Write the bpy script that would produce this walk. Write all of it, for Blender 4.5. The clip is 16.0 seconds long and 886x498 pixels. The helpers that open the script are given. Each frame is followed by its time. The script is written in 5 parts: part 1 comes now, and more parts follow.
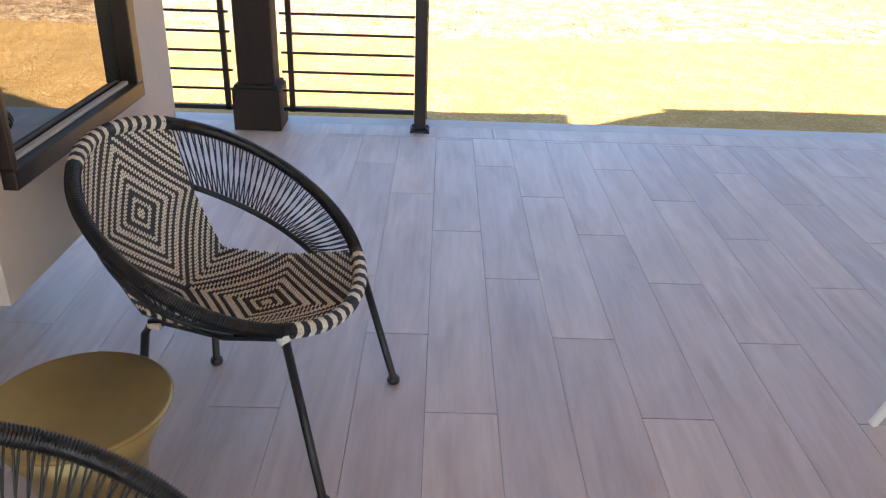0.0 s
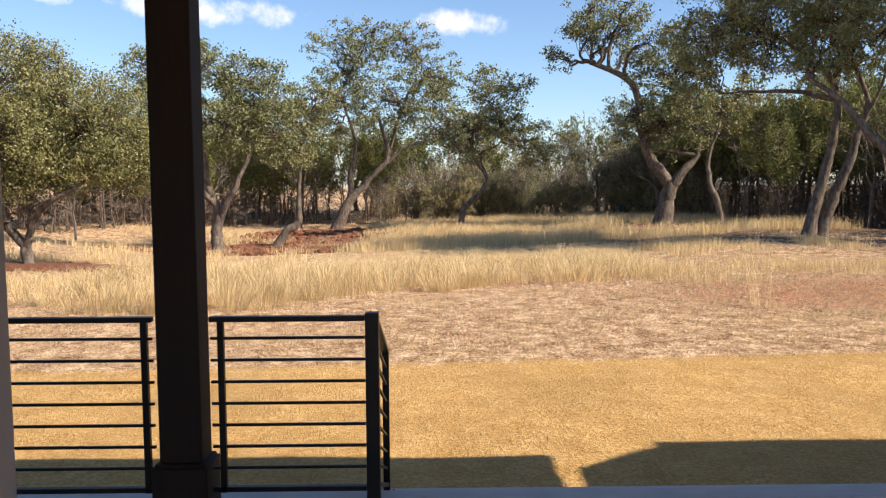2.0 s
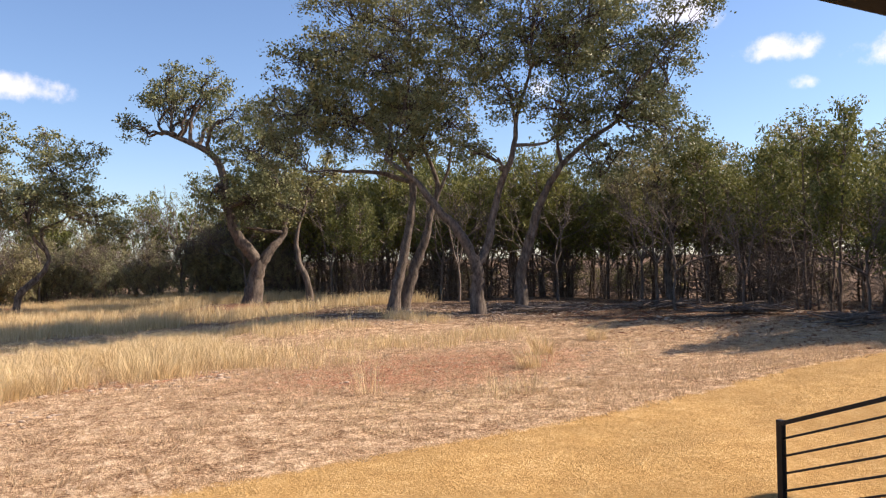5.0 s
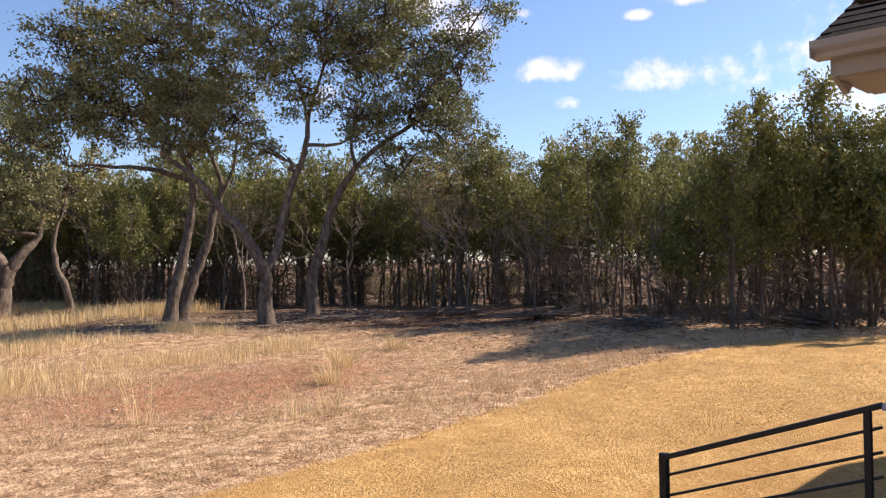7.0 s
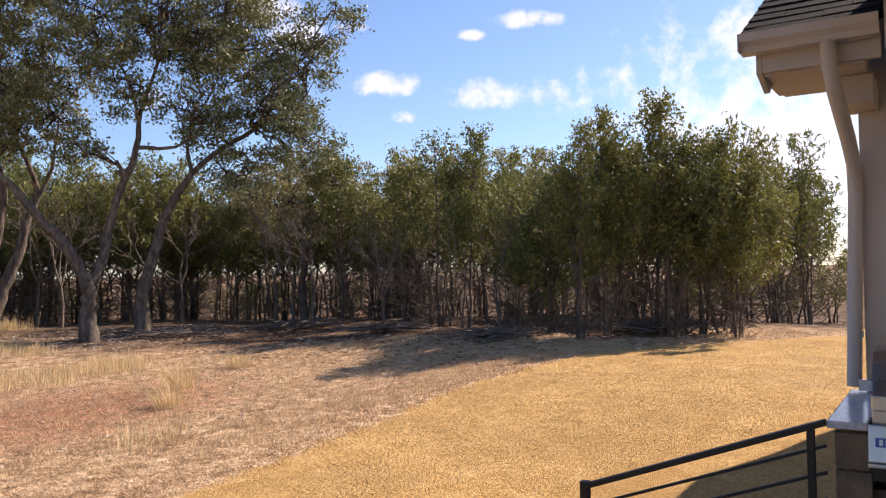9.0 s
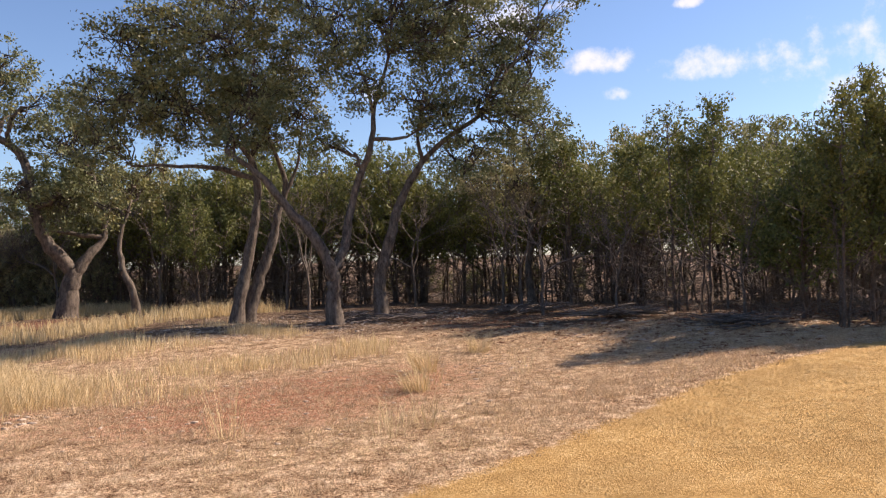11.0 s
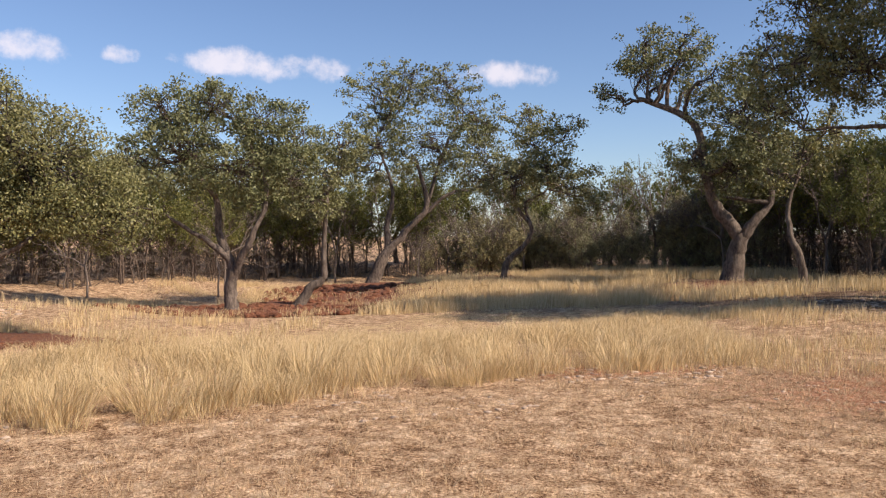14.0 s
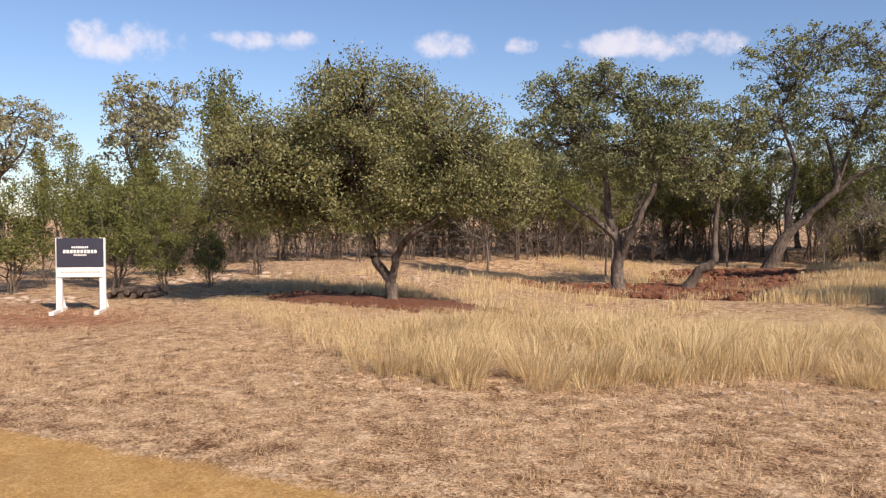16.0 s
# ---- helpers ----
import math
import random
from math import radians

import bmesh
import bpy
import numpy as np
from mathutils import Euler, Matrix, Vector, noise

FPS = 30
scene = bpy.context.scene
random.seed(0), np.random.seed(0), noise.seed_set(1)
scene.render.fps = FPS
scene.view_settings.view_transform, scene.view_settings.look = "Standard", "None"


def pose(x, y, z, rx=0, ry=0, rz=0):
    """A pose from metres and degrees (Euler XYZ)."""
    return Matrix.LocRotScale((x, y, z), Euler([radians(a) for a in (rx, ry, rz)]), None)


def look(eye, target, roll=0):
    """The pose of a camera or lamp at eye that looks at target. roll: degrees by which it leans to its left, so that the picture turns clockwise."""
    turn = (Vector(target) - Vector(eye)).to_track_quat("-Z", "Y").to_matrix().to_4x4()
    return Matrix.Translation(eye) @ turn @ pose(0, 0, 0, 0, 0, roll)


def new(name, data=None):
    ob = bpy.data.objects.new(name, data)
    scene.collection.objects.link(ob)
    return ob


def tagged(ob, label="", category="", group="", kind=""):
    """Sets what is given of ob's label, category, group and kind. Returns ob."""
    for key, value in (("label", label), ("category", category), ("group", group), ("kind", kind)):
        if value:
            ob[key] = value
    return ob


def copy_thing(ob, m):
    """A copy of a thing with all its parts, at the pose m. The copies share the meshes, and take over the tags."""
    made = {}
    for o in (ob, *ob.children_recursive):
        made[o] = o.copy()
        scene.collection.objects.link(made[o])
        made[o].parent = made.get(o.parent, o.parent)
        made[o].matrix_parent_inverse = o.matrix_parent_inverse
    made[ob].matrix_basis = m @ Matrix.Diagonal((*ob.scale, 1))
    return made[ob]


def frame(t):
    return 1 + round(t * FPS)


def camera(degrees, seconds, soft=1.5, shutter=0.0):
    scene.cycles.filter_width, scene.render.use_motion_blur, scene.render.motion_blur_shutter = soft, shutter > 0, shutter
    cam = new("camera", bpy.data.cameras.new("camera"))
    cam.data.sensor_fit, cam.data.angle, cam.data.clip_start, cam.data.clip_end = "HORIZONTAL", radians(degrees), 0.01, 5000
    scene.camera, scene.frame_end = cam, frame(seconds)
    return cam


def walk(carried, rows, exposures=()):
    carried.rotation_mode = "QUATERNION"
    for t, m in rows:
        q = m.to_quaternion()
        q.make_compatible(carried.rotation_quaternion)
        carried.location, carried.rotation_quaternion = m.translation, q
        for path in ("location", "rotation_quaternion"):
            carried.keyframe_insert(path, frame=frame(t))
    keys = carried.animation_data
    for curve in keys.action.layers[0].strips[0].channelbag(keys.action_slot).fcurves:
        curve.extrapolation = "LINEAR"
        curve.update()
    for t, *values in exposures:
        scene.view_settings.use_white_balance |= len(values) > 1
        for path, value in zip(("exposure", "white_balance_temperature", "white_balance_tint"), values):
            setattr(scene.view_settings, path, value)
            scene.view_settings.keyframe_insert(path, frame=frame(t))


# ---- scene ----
cam = camera(58.3, 16.0, 1.25)
PATH = [
    (0, (0.116, 0.633, 1.367), (0.132, 2.434, 0.496), 1.9),
    (0.5, (0.173, 0.735, 1.402), (0.14, 2.602, 0.687), 0.5),
    (1, (0.263, 0.931, 1.447), (0.178, 2.856, 0.912), -0.1),
    (1.5, (0.296, 1.073, 1.488), (0.224, 3.041, 1.139), -0.2),
    (2, (0.285, 1.278, 1.549), (0.313, 3.272, 1.39), -0.3),
    (2.5, (0.311, 1.503, 1.555), (0.426, 3.499, 1.5), 0.5),
    (3, (0.415, 1.769, 1.578), (0.602, 3.76, 1.559), 0.7),
    (3.5, (0.453, 2.033, 1.577), (0.826, 3.998, 1.569), 0.7),
    (4, (0.451, 2.287, 1.597), (1.064, 4.191, 1.605), 0.2),
    (6.5, (0.957, 3.749, 1.565), (2.302, 5.229, 1.59), -1.5),
    (7, (1.032, 3.962, 1.579), (2.462, 5.36, 1.609), -1.0),
    (7.5, (1.103, 4.145, 1.574), (2.659, 5.401, 1.616), -0.9),
    (8, (1.172, 4.349, 1.582), (2.83, 5.465, 1.641), -1.2),
    (8.2, (1.214, 4.433, 1.558), (2.904, 5.501, 1.614), -1.0),
    (10.3, (1.282, 4.761, 1.588), (2.868, 5.979, 1.613), -1.8),
    (11, (1.243, 5.094, 1.62), (2.582, 6.579, 1.642), -1.9),
    (11.5, (1.218, 4.925, 1.656), (2.258, 6.633, 1.673), -2.0),
    (12, (0.992, 4.918, 1.701), (1.772, 6.759, 1.708), -1.6),
    (12.5, (0.956, 4.976, 1.687), (1.484, 6.905, 1.696), -2.0),
    (13, (0.912, 4.982, 1.678), (1.188, 6.963, 1.676), -1.8),
    (13.5, (0.885, 5.079, 1.664), (0.981, 7.077, 1.642), -1.1),
    (14, (0.82, 5.043, 1.672), (0.721, 7.04, 1.637), -0.4),
    (14.5, (0.767, 5.055, 1.665), (0.438, 7.028, 1.625), -0.5),
    (15, (0.751, 5.099, 1.661), (0.165, 7.01, 1.627), -0.3),
    (15.5, (0.785, 5.137, 1.636), (-0.036, 6.96, 1.586), 0.3),
    (16, (0.804, 5.15, 1.624), (-0.204, 6.876, 1.544), 0.2),
]
# exposure: the camera starts on the shaded porch and darkens as the sunlit yard fills the view
EXPOSURES = [(0.0, 2.75, 7500, 10), (0.5, 1.86, 7300, 14), (1.0, 1.35, 7100, 13), (1.5, 1.1, 7000, 12), (2.0, 0.75, 6950, 13), (2.5, 0.7, 6950, 14), (3.5, 0.68, 6950, 16), (6.5, 0.72, 6950, 20),
             (10.5, 0.6, 6950, 21), (12.0, 0.46, 6950, 19), (16.0, 0.25, 6900, 19)]
walk(cam, [(t, look(eye, aim, lean)) for t, eye, aim, lean in PATH], EXPOSURES)

# ---- world and sun ----
SUN_AZ, SUN_EL = 113.0, 38.0          # degrees: clockwise from +y, above the horizon
world = bpy.data.worlds.new("world")
scene.world = world
world.use_nodes = True
wn, wl = world.node_tree.nodes, world.node_tree.links
wn.clear()


def link_math(nodes, links, op, a, b=None, c=None):
    n = nodes.new("ShaderNodeMath")
    n.operation = op
    for i, v in enumerate((a, b, c)):
        if v is None:
            continue
        if isinstance(v, (int, float)):
            n.inputs[i].default_value = v
        else:
            links.new(v, n.inputs[i])
    return n.outputs[0]


def build_sky():
    out = wn.new("ShaderNodeOutputWorld")
    bg = wn.new("ShaderNodeBackground")
    bg.inputs[1].default_value = 0.115
    sky = wn.new("ShaderNodeTexSky")
    sky.sky_type = "NISHITA"
    sky.sun_disc = False
    sky.sun_elevation = radians(SUN_EL)
    sky.sun_rotation = radians(SUN_AZ)
    sky.air_density, sky.dust_density, sky.ozone_density = 1.0, 0.3, 6.0
    geo = wn.new("ShaderNodeTexCoord")
    sep = wn.new("ShaderNodeSeparateXYZ")
    wl.new(geo.outputs["Generated"], sep.inputs[0])
    az = link_math(wn, wl, "ARCTAN2", sep.outputs[0], sep.outputs[1])
    el = link_math(wn, wl, "ARCSINE", sep.outputs[2])
    noi = wn.new("ShaderNodeTexNoise")
    noi.inputs["Scale"].default_value = 24.0
    noi.inputs["Detail"].default_value = 7.0
    noi.inputs["Roughness"].default_value = 0.62
    wl.new(geo.outputs["Generated"], noi.inputs["Vector"])
    wob = link_math(wn, wl, "MULTIPLY_ADD", noi.outputs[0], 5.0, -2.15)
    # small fair-weather clouds: azimuth, elevation, half width, half height in degrees
    # the broad row at azimuth 84 paints whitish haze glow towards the sun
    rows = [(-14.3, 11.7, 4.9, 0.9), (-17.3, 12.2, 1.6, 0.6), (1.6, 11.3, 3.4, 0.8), (-52.0, 11.4, 3.9, 1.3),
            (-42.8, 12.1, 4.1, 0.7), (-30.3, 12.1, 2.4, 0.9), (-24.7, 12.1, 1.4, 0.6), (-17.5, 11.9, 4.6, 0.9),
            (53.6, 13.3, 2.6, 0.9), (61.6, 12.5, 4.8, 1.1), (54.7, 11.0, 1.2, 0.5), (51.0, 17.2, 1.4, 0.4),
            (59.7, 16.6, 1.0, 0.4), (47.5, 16.3, 2.4, 1.4), (37.4, 11.9, 1.0, 0.8), (84.0, 9.0, 16.0, 8.0), (45.0, 18.5, 3.0, 1.2), (64.0, 17.5, 3.0, 0.6)]
    total = None
    for a, e, w, h in rows:
        dx = link_math(wn, wl, "MULTIPLY", link_math(wn, wl, "SUBTRACT", az, radians(a)), 1 / radians(w))
        dy = link_math(wn, wl, "MULTIPLY", link_math(wn, wl, "SUBTRACT", el, radians(e)), 1 / radians(h))
        d = link_math(wn, wl, "ADD", link_math(wn, wl, "MULTIPLY", dx, dx), link_math(wn, wl, "MULTIPLY", dy, dy))
        s = link_math(wn, wl, "SUBTRACT", 1.0, d)
        total = s if total is None else link_math(wn, wl, "MAXIMUM", total, s)
    total = link_math(wn, wl, "ADD", total, wob)
    ramp = wn.new("ShaderNodeMapRange")
    ramp.interpolation_type = "SMOOTHSTEP"
    ramp.inputs[1].default_value, ramp.inputs[2].default_value = 0.1, 1.8
    ramp.inputs[3].default_value, ramp.inputs[4].default_value = 0.0, 0.76
    wl.new(total, ramp.inputs[0])
    mix = wn.new("ShaderNodeMix")
    mix.data_type = "RGBA"
    wl.new(ramp.outputs[0], mix.inputs[0])
    wl.new(sky.outputs[0], mix.inputs[6])
    mix.inputs[7].default_value = (6.8, 6.8, 7.3, 1)
    wl.new(mix.outputs[2], bg.inputs[0])
    wl.new(bg.outputs[0], out.inputs[0])


build_sky()
sun = new("sun", bpy.data.lights.new("sun", "SUN"))
sun.data.energy, sun.data.angle, sun.data.color = 5.0, radians(0.53), (1.0, 0.91, 0.78)
sa, se = radians(SUN_AZ), radians(SUN_EL)
SUN_DIR = Vector((math.sin(sa) * math.cos(se), math.cos(sa) * math.cos(se), math.sin(se)))
sun.matrix_world = look(SUN_DIR * 60, (0, 0, 0))


# ---- materials ----
def material(name, base, rough=0.6, metal=0.0, specular=0.5):
    m = bpy.data.materials.new(name)
    m.use_nodes = True
    b = m.node_tree.nodes["Principled BSDF"]
    b.inputs["Base Color"].default_value = (*base, 1)
    b.inputs["Roughness"].default_value = rough
    b.inputs["Metallic"].default_value = metal
    b.inputs["Specular IOR Level"].default_value = specular
    return m, m.node_tree.nodes, m.node_tree.links, b


def add_noise(n, l, scale, detail=5.0, rough=0.6, coord="Object", stretch=None):
    tc = n.new("ShaderNodeTexCoord")
    mp = n.new("ShaderNodeMapping")
    if stretch:
        mp.inputs["Scale"].default_value = stretch
    l.new(tc.outputs[coord], mp.inputs[0])
    t = n.new("ShaderNodeTexNoise")
    t.inputs["Scale"].default_value, t.inputs["Detail"].default_value, t.inputs["Roughness"].default_value = scale, detail, rough
    l.new(mp.outputs[0], t.inputs["Vector"])
    return t.outputs[0]


def ramp_of(n, l, fac, stops):
    r = n.new("ShaderNodeValToRGB")
    while len(r.color_ramp.elements) < len(stops):
        r.color_ramp.elements.new(0.5)
    for e, (p, c) in zip(r.color_ramp.elements, stops):
        e.position, e.color = p, (*c, 1)
    l.new(fac, r.inputs[0])
    return r.outputs[0]


def mix_of(n, l, fac, a, b, mode="MIX"):
    x = n.new("ShaderNodeMix")
    x.data_type, x.blend_type = "RGBA", mode
    if isinstance(fac, (int, float)):
        x.inputs[0].default_value = fac
    else:
        l.new(fac, x.inputs[0])
    for i, v in ((6, a), (7, b)):
        if isinstance(v, tuple):
            x.inputs[i].default_value = (*v, 1)
        else:
            l.new(v, x.inputs[i])
    return x.outputs[2]


def bump_of(n, l, b, height, strength, distance):
    u = n.new("ShaderNodeBump")
    u.inputs["Strength"].default_value, u.inputs["Distance"].default_value = strength, distance
    l.new(height, u.inputs["Height"])
    l.new(u.outputs[0], b.inputs["Normal"])


def simple(name, base, rough=0.6, metal=0.0, scale=8.0, vary=0.15, bump=0.1, dist=0.002, stretch=None, coord="Object"):
    m, n, l, b = material(name, base, rough, metal)
    f = add_noise(n, l, scale, 6, 0.65, coord, stretch)
    lo, hi = tuple(c * (1 - vary) for c in base), tuple(min(1, c * (1 + vary)) for c in base)
    l.new(ramp_of(n, l, f, [(0.3, lo), (0.7, hi)]), b.inputs["Base Color"])
    g = add_noise(n, l, scale * 9, 4, 0.6, coord, stretch)
    bump_of(n, l, b, g, bump, dist)
    r = n.new("ShaderNodeMapRange")
    r.inputs[3].default_value, r.inputs[4].default_value = max(0, rough - 0.1), min(1, rough + 0.12)
    l.new(f, r.inputs[0])
    l.new(r.outputs[0], b.inputs["Roughness"])
    return m


def tile_material():
    m, n, l, b = material("wood_look_porcelain", (0.4, 0.35, 0.33), 0.42)
    info = n.new("ShaderNodeObjectInfo")
    geo = n.new("ShaderNodeNewGeometry")
    both = link_math(n, l, "ADD", info.outputs["Random"], geo.outputs["Random Per Island"])
    tc = n.new("ShaderNodeNewGeometry")
    off = n.new("ShaderNodeVectorMath")
    off.operation = "MULTIPLY_ADD"
    l.new(tc.outputs["Position"], off.inputs[0])
    off.inputs[1].default_value = (1, 1, 1)
    comb = n.new("ShaderNodeCombineXYZ")
    l.new(link_math(n, l, "MULTIPLY", both, 37.0), comb.inputs[2])
    l.new(comb.outputs[0], off.inputs[2])
    mp = n.new("ShaderNodeMapping")
    mp.inputs["Scale"].default_value = (9.0, 1.5, 1.0)
    l.new(off.outputs[0], mp.inputs[0])
    t = n.new("ShaderNodeTexNoise")
    t.inputs["Scale"].default_value, t.inputs["Detail"].default_value, t.inputs["Roughness"].default_value = 1.3, 7, 0.6
    t.inputs["Distortion"].default_value = 0.5
    l.new(mp.outputs[0], t.inputs["Vector"])
    mp2 = n.new("ShaderNodeMapping")
    mp2.inputs["Scale"].default_value = (60.0, 3.0, 1.0)
    l.new(off.outputs[0], mp2.inputs[0])
    t2 = n.new("ShaderNodeTexNoise")
    t2.inputs["Scale"].default_value, t2.inputs["Detail"].default_value = 1.0, 4
    l.new(mp2.outputs[0], t2.inputs["Vector"])
    grain = link_math(n, l, "ADD", link_math(n, l, "MULTIPLY", t.outputs[0], 0.75), link_math(n, l, "MULTIPLY", t2.outputs[0], 0.25))
    col = ramp_of(n, l, grain, [(0.3, (0.44, 0.37, 0.345)), (0.5, (0.56, 0.49, 0.465)), (0.7, (0.67, 0.6, 0.57))])
    tint = ramp_of(n, l, link_math(n, l, "FRACT", link_math(n, l, "MULTIPLY", both, 7.3)), [(0.0, (0.86, 0.85, 0.86)), (1.0, (1.0, 0.985, 0.96))])
    l.new(mix_of(n, l, 1.0, col, tint, "MULTIPLY"), b.inputs["Base Color"])
    bump_of(n, l, b, t2.outputs[0], 0.12, 0.0015)
    return m


def stucco_material():
    m, n, l, b = material("painted_stucco", (0.58, 0.52, 0.46), 0.9)
    f = add_noise(n, l, 1.3, 6, 0.6)
    l.new(ramp_of(n, l, f, [(0.3, (0.53, 0.47, 0.42)), (0.7, (0.61, 0.55, 0.49))]), b.inputs["Base Color"])
    bump_of(n, l, b, add_noise(n, l, 70, 5, 0.7), 0.35, 0.004)
    return m


def bark_material(name, lo, hi, scale=9.0):
    m, n, l, b = material(name, hi, 0.95, 0, 0.2)
    f = add_noise(n, l, scale, 8, 0.75, "Object", (1, 1, 0.35))
    l.new(ramp_of(n, l, f, [(0.35, lo), (0.55, tuple((a + c) / 2 for a, c in zip(lo, hi))), (0.7, hi)]), b.inputs["Base Color"])
    bump_of(n, l, b, f, 0.9, 0.04)
    return m


def leaf_material(name, lo, hi, sunny, rough=0.5, through_light=0.25):
    m, n, l, b = material(name, hi, rough, 0, 0.35)
    geo = n.new("ShaderNodeNewGeometry")
    info = n.new("ShaderNodeObjectInfo")
    r = ramp_of(n, l, geo.outputs["Random Per Island"], [(0.0, lo), (0.6, hi), (1.0, sunny)])
    big = add_noise(n, l, 0.55, 3, 0.5)
    col = mix_of(n, l, link_math(n, l, "MULTIPLY", big, 0.55), r, sunny)
    tone = ramp_of(n, l, info.outputs["Random"], [(0.0, (0.85, 0.9, 0.9)), (1.0, (1.1, 1.05, 0.95))])
    col = mix_of(n, l, 1.0, col, tone, "MULTIPLY")
    l.new(col, b.inputs["Base Color"])
    tr = n.new("ShaderNodeBsdfTranslucent")
    l.new(col, tr.inputs[0])
    mx = n.new("ShaderNodeMixShader")
    mx.inputs[0].default_value = through_light
    l.new(b.outputs[0], mx.inputs[1])
    l.new(tr.outputs[0], mx.inputs[2])
    l.new(mx.outputs[0], n["Material Output"].inputs[0])
    return m


def blade_material(name, lo, mid, hi):
    m, n, l, b = material(name, mid, 0.75, 0, 0.25)
    geo = n.new("ShaderNodeNewGeometry")
    r = ramp_of(n, l, geo.outputs["Random Per Island"], [(0.0, lo), (0.5, mid), (1.0, hi)])
    col = mix_of(n, l, add_noise(n, l, 0.5, 4, 0.6), r, mid)
    l.new(col, b.inputs["Base Color"])
    tr = n.new("ShaderNodeBsdfTranslucent")
    l.new(col, tr.inputs[0])
    mx = n.new("ShaderNodeMixShader")
    mx.inputs[0].default_value = 0.25
    l.new(b.outputs[0], mx.inputs[1])
    l.new(tr.outputs[0], mx.inputs[2])
    l.new(mx.outputs[0], n["Material Output"].inputs[0])
    return m


def ground_material():
    """Mown winter lawn near the house, rough dry grass and red soil beyond, leaf litter under the trees."""
    m, n, l, b = material("yard_soil_and_dry_grass", (0.3, 0.2, 0.1), 0.97, 0, 0.1)
    geo = n.new("ShaderNodeNewGeometry")
    sep = n.new("ShaderNodeSeparateXYZ")
    l.new(geo.outputs["Position"], sep.inputs[0])
    X, Y = sep.outputs[0], sep.outputs[1]

    def N(scale, detail=6.0, rough=0.6):
        t = n.new("ShaderNodeTexNoise")
        t.inputs["Scale"].default_value, t.inputs["Detail"].default_value, t.inputs["Roughness"].default_value = scale, detail, rough
        l.new(geo.outputs["Position"], t.inputs["Vector"])
        return t.outputs[0]

    def smooth(v, a, c):
        r = n.new("ShaderNodeMapRange")
        r.interpolation_type = "SMOOTHSTEP"
        r.inputs[1].default_value, r.inputs[2].default_value = a, c
        l.new(v, r.inputs[0])
        return r.outputs[0]

    def M(op, a, c=None, d=None):
        return link_math(n, l, op, a, c, d)

    n_big, n_mid, n_fine, n_huge = N(0.6, 5), N(3.5, 6, 0.7), N(28, 5, 0.75), N(0.18, 4)
    lawn = ramp_of(n, l, M("ADD", M("MULTIPLY", n_fine, 0.6), M("MULTIPLY", n_mid, 0.4)),
                   [(0.32, (0.36, 0.2, 0.065)), (0.5, (0.58, 0.35, 0.13)), (0.66, (0.76, 0.52, 0.25))])
    rough_g = ramp_of(n, l, M("ADD", M("MULTIPLY", n_fine, 0.55), M("MULTIPLY", n_mid, 0.45)),
                      [(0.4, (0.13, 0.066, 0.034)), (0.47, (0.37, 0.225, 0.125)), (0.54, (0.62, 0.43, 0.265)), (0.62, (0.8, 0.62, 0.43))])
    red = ramp_of(n, l, n_fine, [(0.36, (0.2, 0.07, 0.035)), (0.52, (0.4, 0.16, 0.085)), (0.64, (0.55, 0.34, 0.22))])
    litter = ramp_of(n, l, M("ADD", M("MULTIPLY", n_fine, 0.5), M("MULTIPLY", n_mid, 0.5)),
                     [(0.38, (0.05, 0.03, 0.018)), (0.5, (0.15, 0.095, 0.06)), (0.58, (0.3, 0.21, 0.145)), (0.66, (0.58, 0.47, 0.37))])
    # edge of the mown lawn, bending back towards the house in the east
    edge = M("ADD", M("MULTIPLY", X, 0.085), 10.1)
    edge = M("SUBTRACT", edge, M("MULTIPLY", M("MAXIMUM", M("SUBTRACT", X, 12.0), 0.0), 0.28))
    edge = M("SUBTRACT", edge, M("MULTIPLY", M("MAXIMUM", M("SUBTRACT", X, 17.5), 0.0), 0.75))
    d = M("SUBTRACT", M("ADD", Y, M("MULTIPLY_ADD", n_mid, 0.7, -0.35)), edge)
    lawn = mix_of(n, l, M("MULTIPLY", smooth(n_big, 0.42, 0.62), 0.35), lawn, (0.36, 0.22, 0.085))
    f_rough = smooth(d, -0.12, 0.12)
    col = mix_of(n, l, f_rough, lawn, rough_g)
    # red soil: a patch in the middle distance and speckles
    def spot(cx, cy, rx, ry):
        dx, dy = M("MULTIPLY", M("SUBTRACT", X, cx), 1 / rx), M("MULTIPLY", M("SUBTRACT", Y, cy), 1 / ry)
        return M("SUBTRACT", 1.0, M("ADD", M("MULTIPLY", dx, dx), M("MULTIPLY", dy, dy)))
    s = spot(7.6, 15.6, 4.5, 2.6)
    for a in ((1.8, 17.5, 3.5, 1.3), (-9.5, 19.3, 3.4, 1.6), (-8.0, 34.0, 7.0, 3.5), (-3.5, 44.0, 7.0, 4.5), (13.0, 26.0, 3.0, 1.4), (11.5, 38.0, 4.0, 2.0), (-14.0, 15.0, 4.0, 2.0)):
        s = M("MAXIMUM", s, spot(*a))
    s = M("MULTIPLY", smooth(M("ADD", s, M("MULTIPLY_ADD", n_mid, 3.0, -1.6)), 0.0, 1.0), f_rough)
    col = mix_of(n, l, M("MULTIPLY", s, 0.8), col, red)
    # litter under the wood to the east
    e = M("SUBTRACT", M("ADD", M("MULTIPLY", X, 0.8), M("MULTIPLY", Y, 0.6)), 22.5)
    e = M("MULTIPLY", smooth(M("ADD", e, M("MULTIPLY_ADD", n_big, 6.0, -3.0)), -1.0, 1.5), smooth(d, 0.5, 1.5))
